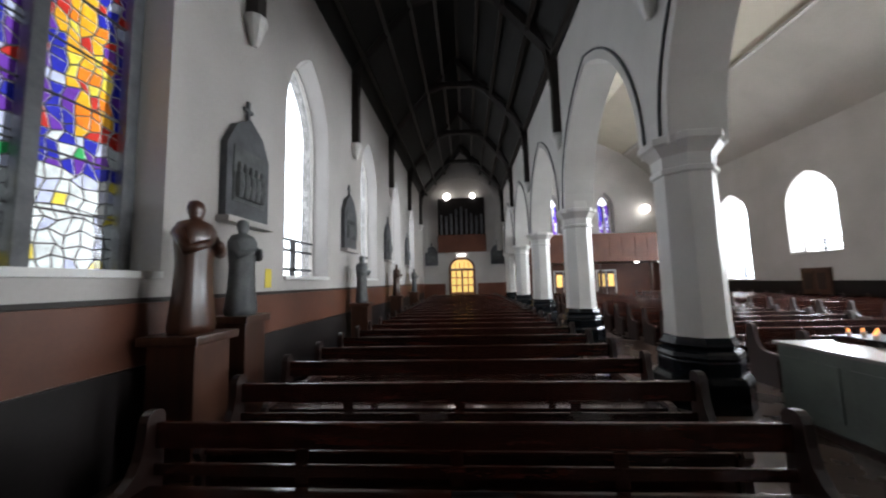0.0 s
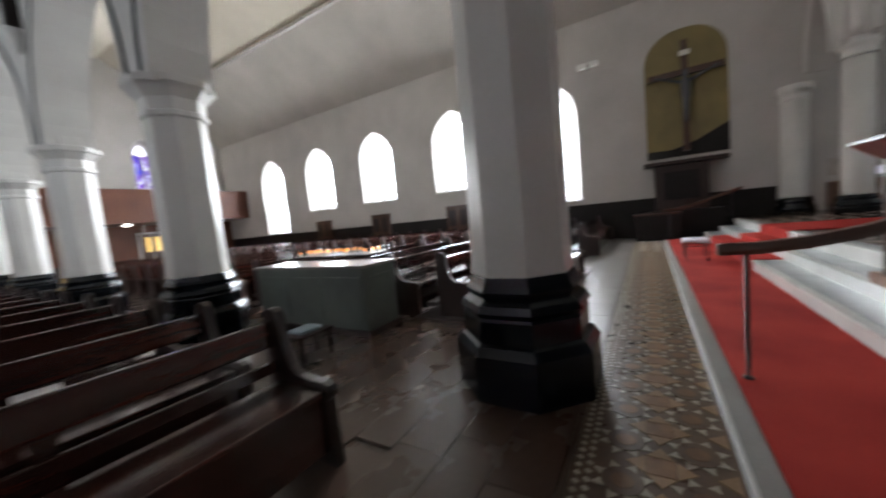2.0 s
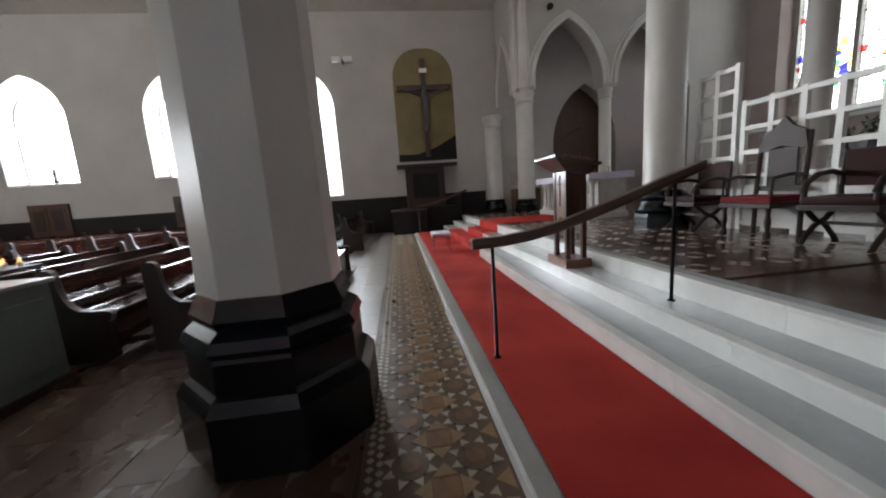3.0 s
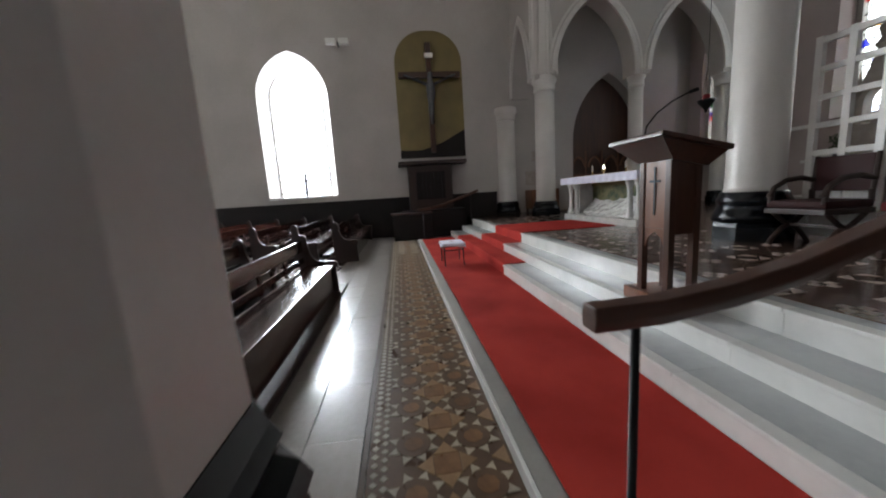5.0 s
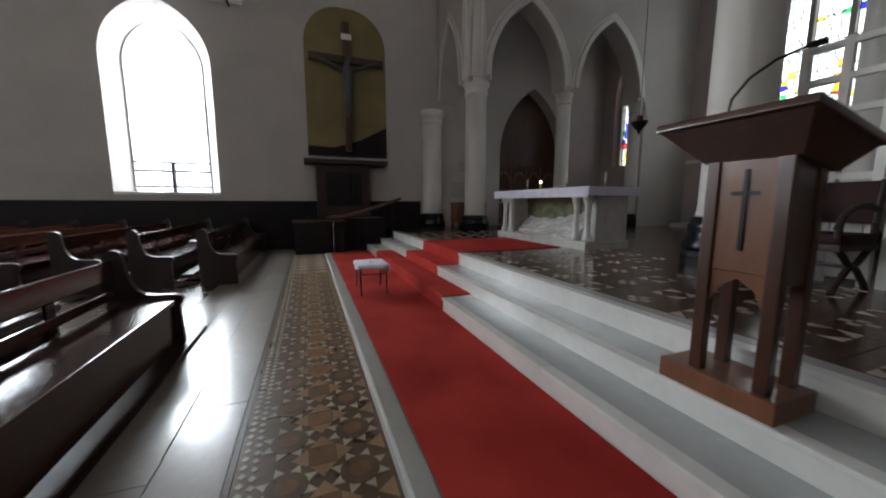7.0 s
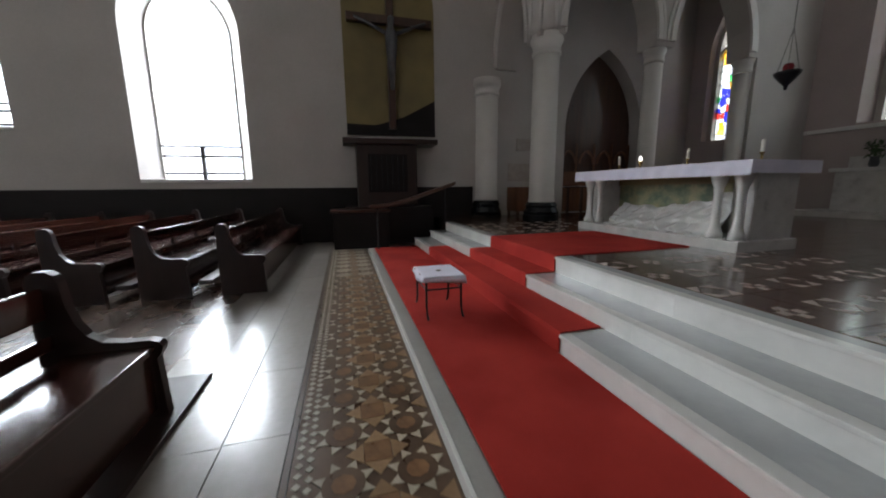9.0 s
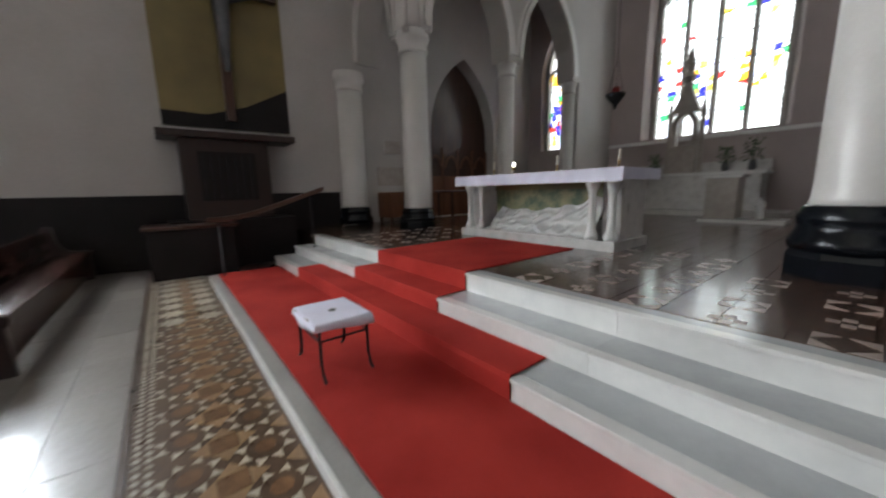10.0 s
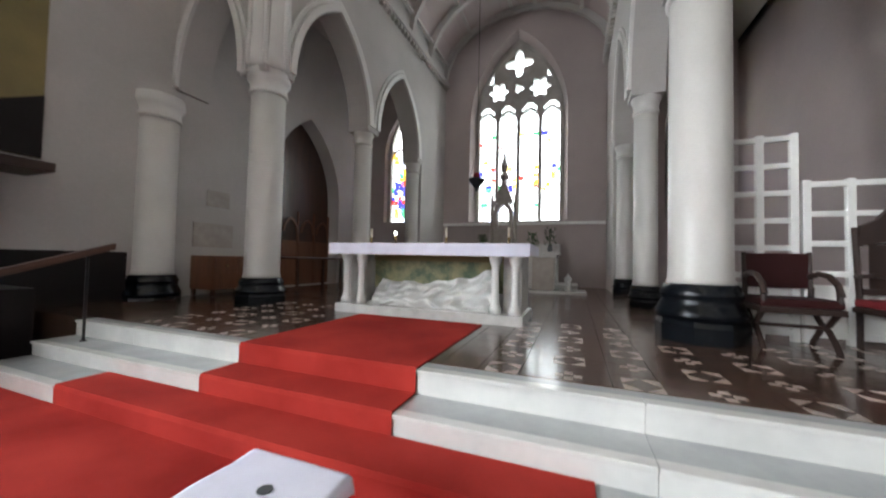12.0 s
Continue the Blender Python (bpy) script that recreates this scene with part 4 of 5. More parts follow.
pedestal(X_L + 0.42, 4.4, 0.5, 1.25, M_WOODD, "dark wooden statue pedestal against the aisle wall")
statue(X_L + 0.42, 4.4, 1.238, 1.35, 90, 1, M_WOODD, "dark reddish statue on a pedestal by the wall")
pedestal(X_L + 0.36, 5.25, 0.42, 1.35, M_WOODD, "dark wooden statue pedestal against the aisle wall")
statue(X_L + 0.36, 5.25, 1.338, 1.2, 90, 2, M_STATUE, "grey-green plaster statue below a wall relief")
for k, y in enumerate((10.2, 14.9, 19.6)):
    pedestal(X_L + 0.4, y, 0.45, 1.2, M_WOODD, "dark wooden statue pedestal against the aisle wall")
    statue(X_L + 0.4, y, 1.188, 1.25, 90, 3 + k, (M_STATUE, M_WOODD, M_STATUE)[k], ("grey painted plaster statue on a dark pedestal", "brown painted plaster statue on a dark pedestal", "grey painted plaster statue, far down the aisle")[k])


def station(y, x, rz):
    """Framed relief with a gabled top and small cross."""
    e = thing("station_relief", "dark carved relief in a gabled frame with a small cross", "wall relief", "stations of the cross", at=(x, y, 2.62), rz=rz)
    out = [(-0.48, 0.0), (0.48, 0.0), (0.48, 1.0), (0.30, 1.32), (0.0, 1.5), (-0.30, 1.32), (-0.48, 1.0)]
    part("frame", prism(out, 0.0, -0.10), M_STATION, e)
    part("panel", bx(-0.36, 0.36, -0.115, -0.102, 0.22, 1.0), M_STATUE, e, "grey relief panel")
    bm = bmesh.new()
    for k in range(5):
        lathe([(0.05, 0.28), (0.075, 0.45), (0.06, 0.62), (0.035, 0.66), (0.045, 0.72), (0.02, 0.78)], 8, bm, ((-0.26 + 0.13 * k), -0.125))
    part("carving", bm, M_STATUE, e, "worn carved figures")
    part("ledge", bx(-0.54, 0.54, -0.19, -0.002, -0.09, -0.003, bevel=0.015), M_PLASTER, e, "pale moulded ledge")
    part("cross", box(bx(-0.025, 0.025, -0.07, -0.03, 1.5, 1.78), -0.1, 0.1, -0.068, -0.032, 1.62, 1.67), M_STATION, e)
    return e


for y in (5.75, 10.2, 14.9, 19.6):
    station(y, X_L, 90)
for x in (-5.2, -0.3):
    e = station(Y_N, x, 0)
    e.location = (x, Y_N, 2.9)
sg = part("safety_sign", bx(-0.09, 0.09, -0.006, 0, 0, 0.3, bevel=0.002), M_YELLOW)
sg.matrix_world = pose(X_L + 0.001, 6.45, 1.66, 0, 0, 90)
tagged(sg, "yellow rectangular notice fixed on the white wall", "sign")

# roof timbers of the aisle
for k in range(-2, 6):
    y = COL_Y[0] + 4.87 * k - 0.28
    if y > Y_N - 0.5:
        continue
    t = thing("roof_truss", "dark timber roof truss with curved braces on white corbels", "roof truss", "aisle roof trusses", at=(0, y, 0))
    xl, xr = X_L, X_A - 0.38
    for x, s in ((xl, 1), (xr, -1)):
        part("wall_post", bx(*sorted((x + s * 0.002, x + s * 0.2)), -0.11, 0.11, 5.75, 7.9, bevel=0.01), M_TRUSS, t)
        part("corbel", move(lathe([(0.04, 5.3), (0.09, 5.42), (0.13, 5.58), (0.17, 5.66), (0.17, 5.745)], 10), Matrix.Translation((x + s * 0.1, 0, 0))), M_COLUMN, t, "white plaster corbel")
        cx = (xl + xr) / 2
        pts = [(x + s * (0.12 + (abs(cx - x) - 0.12) * (1 - math.cos(a))), 0, 7.2 + 3.1 * math.sin(a)) for a in [math.pi / 2 * q / 8 for q in range(9)]]
        part("brace", tube(pts, 0.12, 6), M_TRUSS, t)
        part("rafter", tube([(x, 0, 7.95), (cx, 0, 11.5)], 0.13, 4), M_TRUSS, t)
    part("collar", bx(cx - 1.4, cx + 1.4, -0.09, 0.09, 10.15, 10.38, bevel=0.01), M_TRUSS, t)
for k in range(9):
    x = X_L + 0.4 + k * 0.68
    z = 7.85 + (1 - abs(x + 2.8) / 3.05) * 3.75
    struct("ceiling_purlin", bx(x - 0.06, x + 0.06, Y_E, Y_N, z - 0.14, z - 0.02), M_TRUSS, "dark timber purlin of the aisle roof", "ceiling")

# end wall of the aisle: great arch, organ gallery and door
struct("trim_arch", move(arch_band(2.6, 2.3, 0.35, -0.14, 0.0, legs=3.3), Matrix.Translation((-2.9, Y_N, 7.2))), M_PLASTER, "broad white arch on the end wall", "trim")
org = thing("organ_front", "dark organ gallery front with brown panelling", "organ", at=(-2.9, Y_N, 3.85))
# near-black dado paint on the case stands in for the shadow there
part("case", bx(-1.75, 1.75, -0.25, -0.002, 1.3, 4.1), M_DARKDADO, org, "case with its shadow put into a dark colour")
part("front", bx(-1.8, 1.8, -0.35, -0.252, 0.0, 1.3, bevel=0.01), M_DADO, org, "brown panelled gallery front")
for k in range(9):
    part("pipe", move(lathe([(0.07, 1.35), (0.085, 1.5), (0.085, 3.0 + 0.35 * math.cos(k - 4)), (0.06, 3.05 + 0.35 * math.cos(k - 4))], 10), Matrix.Translation((-1.5 + 0.375 * k, -0.33, 0))), M_STATION, org)
for x, r in ((-3.95, 0.26), (-2.0, 0.2)):
    l = thing("wall_lamp", "round glowing lamp above the gallery", "lamp", "gallery lamps", at=(x, Y_N - 0.36, 8.05))
    part("globe", lathe([(r * math.sin(math.pi * k / 8) + 0.002, r * -math.cos(math.pi * k / 8)) for k in range(9)], 14), M_LAMP, l)
    part("arm", tube([(0, 0.05, 0), (0, 0.2, 0.05)], 0.03), M_IRON, l)
dr = tagged(new("door_1"), "arched double door with lit amber glass panes", "door", "", "structure")
dr.location = (-2.95, Y_N, 0)
part("frame", move(arch_band(0.86, 0.7, 0.12, -0.1, -0.002, legs=2.6), Matrix.Translation((0, 0, 2.6))), M_WOOD, dr)
for s in (-1, 1):
    part("leaf", bx(s * 0.43 - 0.42, s * 0.43 + 0.42, -0.06, -0.02, 0, 2.58, bevel=0.01), M_WOOD, dr)
    for k in range(3):
        for q in range(2):
            xx = s * 0.43 - 0.2 + q * 0.4
            part("pane", bx(xx - 0.16, xx + 0.16, -0.07, -0.062, 0.9 + k * 0.55, 1.38 + k * 0.55), M_AMBER, dr)
part("fanlight", prism([(x, 2.66 + z) for x, z in arch(0.8, 0.62, 8)], -0.05, -0.04), M_AMBER, dr)
for x in (-0.5, -0.17, 0.17, 0.5):
    part("fan_bar", bx(x - 0.02, x + 0.02, -0.075, -0.052, 2.6, 3.12), M_WOOD, dr)
ex = thing("lamp_over_door", "small glowing lamp over the arched door", "lamp", at=(-2.95, Y_N - 0.13, 3.6))
part("tube", bx(-0.3, 0.3, -0.05, 0.05, 0, 0.08, bevel=0.02), M_LAMP, ex)
part("bracket", bx(-0.1, 0.1, 0.05, 0.13, 0.0, 0.06), M_IRON, ex)

# gallery and porch at the end of the nave
gal = thing("gallery", "brown timber gallery with panelled front across the nave", "gallery", at=(0, Y_N, 0))
part("front", bx(1.0, X_R - 0.002, -2.6, -2.48, 2.75, 4.6, bevel=0.01), M_DADO, gal)
part("deck", bx(1.0, X_R - 0.002, -2.478, -0.002, 2.75, 2.95), M_WOODD, gal)
for k in range(14):
    part("panel", bx(1.2 + k * 0.8, 1.85 + k * 0.8, -2.625, -2.602, 3.1, 4.3, bevel=0.01), M_DADO, gal)
for x in (3.0, 6.2, 9.4):
    part("post", lathe([(0.12, -0.012), (0.1, 0.2), (0.09, 2.6), (0.14, 2.748)], 12, centre=(x, -2.4)), M_WOODD, gal)
part("back_panel", bx(1.0, X_R - 0.002, -0.06, -0.002, -0.012, 2.74), M_DADO, gal)
for x in (4.4, 7.4):
    d = thing("porch_door", "glazed porch door with white frame under the gallery", "door", "porch doors", at=(x, Y_N - 0.07, -0.012))
    part("frame", bx(-0.7, 0.7, -0.08, 0, 0, 2.3, bevel=0.01), M_WHITE, d)
    for s in (-1, 1):
        part("leaf", bx(s * 0.32 - 0.29, s * 0.32 + 0.29, -0.1, -0.082, 0.05, 2.2, bevel=0.008), M_WOODD, d)
        part("pane", bx(s * 0.32 - 0.2, s * 0.32 + 0.2, -0.112, -0.102, 1.1, 2.0), M_AMBER, d)
for x in (2.3, 5.9, 9.0, 10.6):
    l = thing("ceiling_lamp", "small warm lamp under the gallery", "lamp", "gallery lamps", at=(x, Y_N - 1.4, 2.64))
    part("bowl", lathe([(0.03, 0.0), (0.13, 0.03), (0.15, 0.08), (0.1, 0.11)], 12), M_LAMP, l)
l = thing("wall_lamp", "bright round lamp on the nave end wall", "lamp", "gallery lamps", at=(10.4, Y_N - 0.3, 6.6))
part("globe", lathe([(0.3 * math.sin(math.pi * k / 8) + 0.002, -0.3 * math.cos(math.pi * k / 8)) for k in range(9)], 14), M_LAMP, l)
part("arm", tube([(0, 0.1, 0), (0, 0.3, 0.05)], 0.03), M_IRON, l)

# floodlight on the nave wall
fl = thing("floodlight", "white floodlight on a bracket high on the nave wall", "lamp", at=(X_R, 2.0, 6.25))
part("bracket", tube([(0.0, 0, 0), (-0.25, 0, 0.05)], 0.025), M_IRON, fl)
for s in (-1, 1):
    part("head", bx(-0.4, -0.24, s * 0.2 - 0.15, s * 0.2 + 0.15, -0.05, 0.12, bevel=0.02), M_WHITE, fl)

# low stool with a folded cloth in front of the chest
ls = thing("low_stool", "low dark wooden stool with a folded pale blue cloth", "stool", at=(0.3, 3.55, -0.012))
part("top", bx(-0.22, 0.22, -0.16, 0.16, 0.28, 0.31, bevel=0.008), M_PEWEND, ls)
for x in (-0.18, 0.18):
    for y in (-0.12, 0.12):
        part("leg", bx(x - 0.02, x + 0.02, y - 0.02, y + 0.02, 0, 0.279), M_PEWEND, ls)
part("cloth", bx(-0.14, 0.12, -0.1, 0.12, 0.311, 0.345, bevel=0.012), M_BLUE, ls, "folded pale blue cloth")

# ---------------------------------------------------------------- sanctuary
# marble altar with a carved front, columns and a white cloth
AX0, AX1, AYF, AYB = 5.72, 8.58, -3.72, -4.75
al = thing("altar", "white marble altar with carved rocky front and small columns", "altar", at=(AX0, AYB, H3 + 0.035))
W, D = AX1 - AX0, AYF - AYB
part("slab", bx(0.02, W - 0.02, 0.02, D - 0.02, 0.86, 0.97, bevel=0.012), M_ALTAR, al)
part("plinth", bx(0.05, W - 0.05, 0.05, D - 0.03, -0.045, 0.09, bevel=0.012), M_ALTAR, al)
for x in (0.10, W - 0.34):
    part("side_block", bx(x, x + 0.24, 0.08, D - 0.28, 0.091, 0.858, bevel=0.008), M_ALTAR, al)
part("back_panel", bx(0.35, W - 0.35, 0.2, 0.34, 0.091, 0.858), M_ALTAR, al)
part("mosaic_panel", bx(0.36, W - 0.36, 0.342, 0.40, 0.3, 0.858), M_OLIVE, al, "olive and dark green painted landscape panel")
part("gilt_band", bx(0.36, W - 0.36, 0.402, 0.43, 0.74, 0.855), M_GOLD, al, "gilded band of sky")
prof = [(0.085, 0.091), (0.085, 0.15), (0.065, 0.19), (0.05, 0.24), (0.046, 0.62), (0.055, 0.66), (0.05, 0.68), (0.08, 0.76), (0.09, 0.80), (0.09, 0.858)]
for x in (0.16, 0.42, W - 0.42, W - 0.16):
    part("colonnette", lathe(prof, 14, centre=(x, D - 0.16)), M_MARBLE, al, "", True)
bm = bmesh.new()
nx, nz = 60, 22
g = []
for i in range(nx + 1):
    col = []
    for k in range(nz + 1):
        u, v = i / nx, k / nz
        ridge = 0.62 - 0.30 * u + 0.10 * noise.noise((u * 7, 0.3, 0)) + 0.20 * max(0, 0.15 - abs(u - 0.12)) / 0.15 * 0.6 + 0.12 * max(0, u - 0.85) / 0.15
        h = 0.091 + v * max(0.12, ridge) * 0.75
        dd = 0.42 + (1 - v) * 0.40 + 0.10 * noise.noise((u * 14, v * 5, 2)) * (1 - v * 0.3)
        col.append(bm.verts.new((0.46 + u * (W - 0.98), dd, h)))
    g.append(col)
for i in range(nx):
    for k in range(nz):
        bm.faces.new((g[i][k], g[i + 1][k], g[i + 1][k + 1], g[i][k + 1]))
o = part("carved_rock", bm, M_MARBLE, al, "carved white marble rocks and reclining shape", False)
o.modifiers.new("thick", "SOLIDIFY").thickness = 0.03
cl = thing("altar_cloth", "white cloth with a faint lilac cast over the altar", "altar cloth", at=(AX0, AYB, H3 + 0.035))
bm = bmesh.new()
box(bm, -0.03, W + 0.03, -0.02, D + 0.03, 0.972, 0.982)
part("top", bm, M_CLOTH, cl)
bm = bmesh.new()
rows = []
N = 90
for k, z in enumerate((0.981, 0.95, 0.88, 0.82)):
    rows.append([bm.verts.new((-0.03 + (W + 0.06) * i / N, D + 0.032 + 0.004 * k + 0.006 * k * math.sin(i * 0.9) * 0.4, z)) for i in range(N + 1)])
for a, b in zip(rows, rows[1:]):
    for i in range(N):
        bm.faces.new((a[i], a[i + 1], b[i + 1], b[i]))
o = part("front_fall", bm, M_CLOTH, cl)
o.modifiers.new("thick", "SOLIDIFY").thickness = 0.004
for x in (-0.034, W + 0.03):
    part("side_fall", bx(x, x + 0.004, -0.02, D + 0.03, 0.84, 0.981), M_CLOTH, cl)


def candlestick(x, y, z, h, group="altar candles", lit=True):
    e = thing("candlestick", "small brass candlestick with a short white candle", "candlestick", group, at=(x, y, z))
    part("stick", lathe([(0.05, 0), (0.05, 0.012), (0.015, 0.03), (0.012, h * 0.35), (0.022, h * 0.4), (0.03, h * 0.45)], 14), M_BRASS, e, "", True)
    part("candle", lathe([(0.02, h * 0.452), (0.02, h * 0.97), (0.012, h)], 12), M_CANDLE, e, "", True)
    return e


for x in (AX0 + 0.35, AX0 + 1.3, AX0 + 2.62):
    candlestick(x, AYB + 0.35, H3 + 1.018, 0.27)
lp = thing("altar_light", "small clear candle lamp burning white on the altar", "candle", at=(AX0 + 2.2, AYB + 0.3, H3 + 1.018))
part("cup", lathe([(0.03, 0), (0.012, 0.02), (0.012, 0.08), (0.035, 0.1), (0.035, 0.16)], 12), M_BRASS, lp)
part("flame", lathe([(0.006, 0.161), (0.022, 0.18), (0.018, 0.21), (0.002, 0.24)], 10), M_LAMP, lp)

# high altar shelf, tabernacle and monstrance under the great window
ra = thing("high_altar", "old stone high altar with shelves against the wall", "altar", at=(7.2, Y_E, H3))
part("steps", bx(-2.1, 2.1, 0.072, 1.5, -0.01, 0.13, bevel=0.012), M_ALTAR, ra)
part("table", bx(-1.5, 1.5, 0.072, 0.95, 0.131, 1.05, bevel=0.01), M_ALTAR, ra)
part("top", bx(-1.6, 1.6, 0.072, 1.02, 1.052, 1.14, bevel=0.015), M_MARBLE, ra)
part("gradine", bx(-1.55, 1.55, 0.072, 0.42, 1.142, 1.42, bevel=0.01), M_ALTAR, ra)
# the pale colour carries the bloom of the window behind the tabernacle
tb = thing("tabernacle", "carved stone gabled tabernacle with a tall finial, paled for window bloom", "tabernacle", at=(7.5, Y_E + 0.42, H3 + 1.142))
part("body", bx(-0.3, 0.3, 0.002, 0.45, 0, 0.75, bevel=0.015), M_PLAQUE, tb)
part("canopy", move(arch_band(0.2, 0.34, 0.12, 0.08, 0.36, legs=0.5), Matrix.Translation((0, 0, 1.27))), M_PLAQUE, tb)
part("gable", prism([(-0.34, 1.66), (0.34, 1.66), (0.2, 2.0), (0.1, 2.3), (0.0, 2.4), (-0.1, 2.3), (-0.2, 2.0)], 0.1, 0.34), M_PLAQUE, tb)
part("finial", lathe([(0.12, 2.2), (0.09, 2.45), (0.17, 2.6), (0.08, 2.75), (0.13, 2.95), (0.07, 3.15), (0.02, 3.4)], 12, centre=(0, 0.22)), M_PLAQUE, tb)
for x in (-0.4, 0.4):
    part("pinnacle", lathe([(0.07, 0.0), (0.06, 1.5), (0.085, 1.55), (0.05, 1.8), (0.01, 2.15)], 8, centre=(x, 0.22)), M_PLAQUE, tb)


def vase_of_leaves(x, y, z, h, seed):
    e = thing("vase_of_leaves", "small vase with green leaves and flowers", "plant", "altar flowers", at=(x, y, z))
    part("vase", lathe([(0.06, 0), (0.09, 0.08), (0.07, 0.2), (0.08, 0.24)], 14), M_STATION, e, "", True)
    rnd = random.Random(seed)
    bm = bmesh.new()
    for _ in range(70):
        a, r, zz = rnd.uniform(0, 6.28), rnd.uniform(0.02, 0.2), rnd.uniform(0.22, h)
        c = Vector((r * math.cos(a), r * math.sin(a), zz))
        u, v = Vector((rnd.uniform(-1, 1), rnd.uniform(-1, 1), rnd.uniform(0.2, 1))).normalized(), Vector((rnd.uniform(-1, 1), rnd.uniform(-1, 1), rnd.uniform(-1, 1)))
        w = u.cross(v).normalized() * 0.022
        u *= 0.07
        bm.faces.new([bm.verts.new(p) for p in (c - u, c + w, c + u, c - w)])
    tagged(part("leaves", bm, M_LEAF, e), "", "", "", "stuff")
    part("stems", tube([(0, 0, 0.05), (0.01, 0.0, h * 0.8)], 0.02), M_LEAF, e)
    return e


for i, (x, h) in enumerate(((5.95, 0.8), (6.5, 0.65), (8.2, 0.6))):
    vase_of_leaves(x, Y_E + 0.68, H3 + 1.142, h, i)
# side table and small white figure beside the high altar
amb = thing("credence_table", "pinkish stone side table on a low plinth", "table", at=(5.75, -9.2, H3))
part("plinth", bx(-0.85, 0.55, -0.4, 0.5, -0.01, 0.07, bevel=0.01), M_MARBLE, amb)
part("body", bx(-0.05, 0.5, -0.3, 0.3, 0.071, 0.93, bevel=0.01), M_PLAQUE, amb)
part("top", bx(-0.12, 0.56, -0.36, 0.36, 0.932, 1.0, bevel=0.012), M_MARBLE, amb)
o = part("figurine", robed_figure(0.45, 5), M_MARBLE, None, "", True)
o.matrix_world = pose(5.35, -9.15, H3 + 0.07, 0, 0, 180)
tagged(o, "small white marble figure on a low plinth", "figurine")

# lectern on the middle step
lec = thing("lectern", "brown wooden lectern with a cross on its front panel", "lectern", at=(2.2, -1.765, H2))
part("base", bx(0.0, 0.51, 0.025, 0.345, -0.003, 0.10, bevel=0.008), M_WOOD, lec)
for x in (0.05, 0.325):
    for y in (0.065, 0.265):
        part("post", bx(x, x + 0.055, y, y + 0.05, 0.101, 1.16, bevel=0.006), M_WOODD, lec)
part("front_panel", bx(0.107, 0.323, 0.28, 0.305, 0.62, 1.155, bevel=0.004), M_WOOD, lec)
part("lower_arch", prism([(0.107, 0.46), (0.107, 0.618), (0.323, 0.618), (0.323, 0.46), (0.285, 0.545), (0.215, 0.59), (0.145, 0.545)], 0.285, 0.302), M_WOOD, lec)
for x in (0.062, 0.342):
    part("side_panel", bx(x, x + 0.02, 0.117, 0.263, 0.58, 1.155), M_WOODD, lec)
part("cross", box(bx(0.206, 0.224, 0.306, 0.312, 0.72, 1.08), 0.16, 0.27, 0.3062, 0.3118, 0.965, 0.983), M_IRON, lec, "thin dark cross")
bm = bx(-0.07, 0.53, -0.15, 0.40, 0, 0.035, bevel=0.01)
move(bm, Matrix.Translation((0, 0.1, 1.19)) @ Matrix.Rotation(radians(12), 4, "X"))
part("desk", bm, M_WOODD, lec, "broad sloping reading desk")
bm = bmesh.new()
lo, hi = [[bm.verts.new(p) for p in ((a, b, z), (c, b, z), (c, d, z), (a, d, z))] for a, c, b, d, z in ((0.03, 0.4, -0.08, 0.2, -0.11), (-0.05, 0.51, -0.13, 0.38, -0.002))]
bm.faces.new(lo)
bm.faces.new(hi)
for i in range(4):
    bm.faces.new((lo[i], lo[(i + 1) % 4], hi[(i + 1) % 4], hi[i]))
move(bm, Matrix.Translation((0, 0.1, 1.188)) @ Matrix.Rotation(radians(12), 4, "X"))
part("desk_box", bm, M_WOODD, lec)
bk = part("lectionary", bx(0.05, 0.40, -0.12, 0.22, 0.037, 0.075, bevel=0.01), M_WOOD, None)
bk.matrix_world = Matrix.Translation((2.22, -1.67, H2 + 1.19)) @ Matrix.Rotation(radians(12), 4, "X")
tagged(bk, "thick brown book lying closed on the lectern", "book")
mic = thing("microphone", "thin curved gooseneck microphone on the lectern", "microphone", at=(2.5, -1.42, H2 + 1.29))
part("neck", tube([(0, 0, 0), (0, -0.02, 0.1), (-0.03, -0.08, 0.19), (-0.08, -0.16, 0.26), (-0.15, -0.23, 0.3)], 0.006), M_IRON, mic)
part("head", tube([(-0.15, -0.23, 0.3), (-0.19, -0.27, 0.312)], 0.013), M_IRON, mic)
part("socket", lathe([(0.025, -0.02), (0.025, 0.02), (0.012, 0.03)], 10), M_IRON, mic)


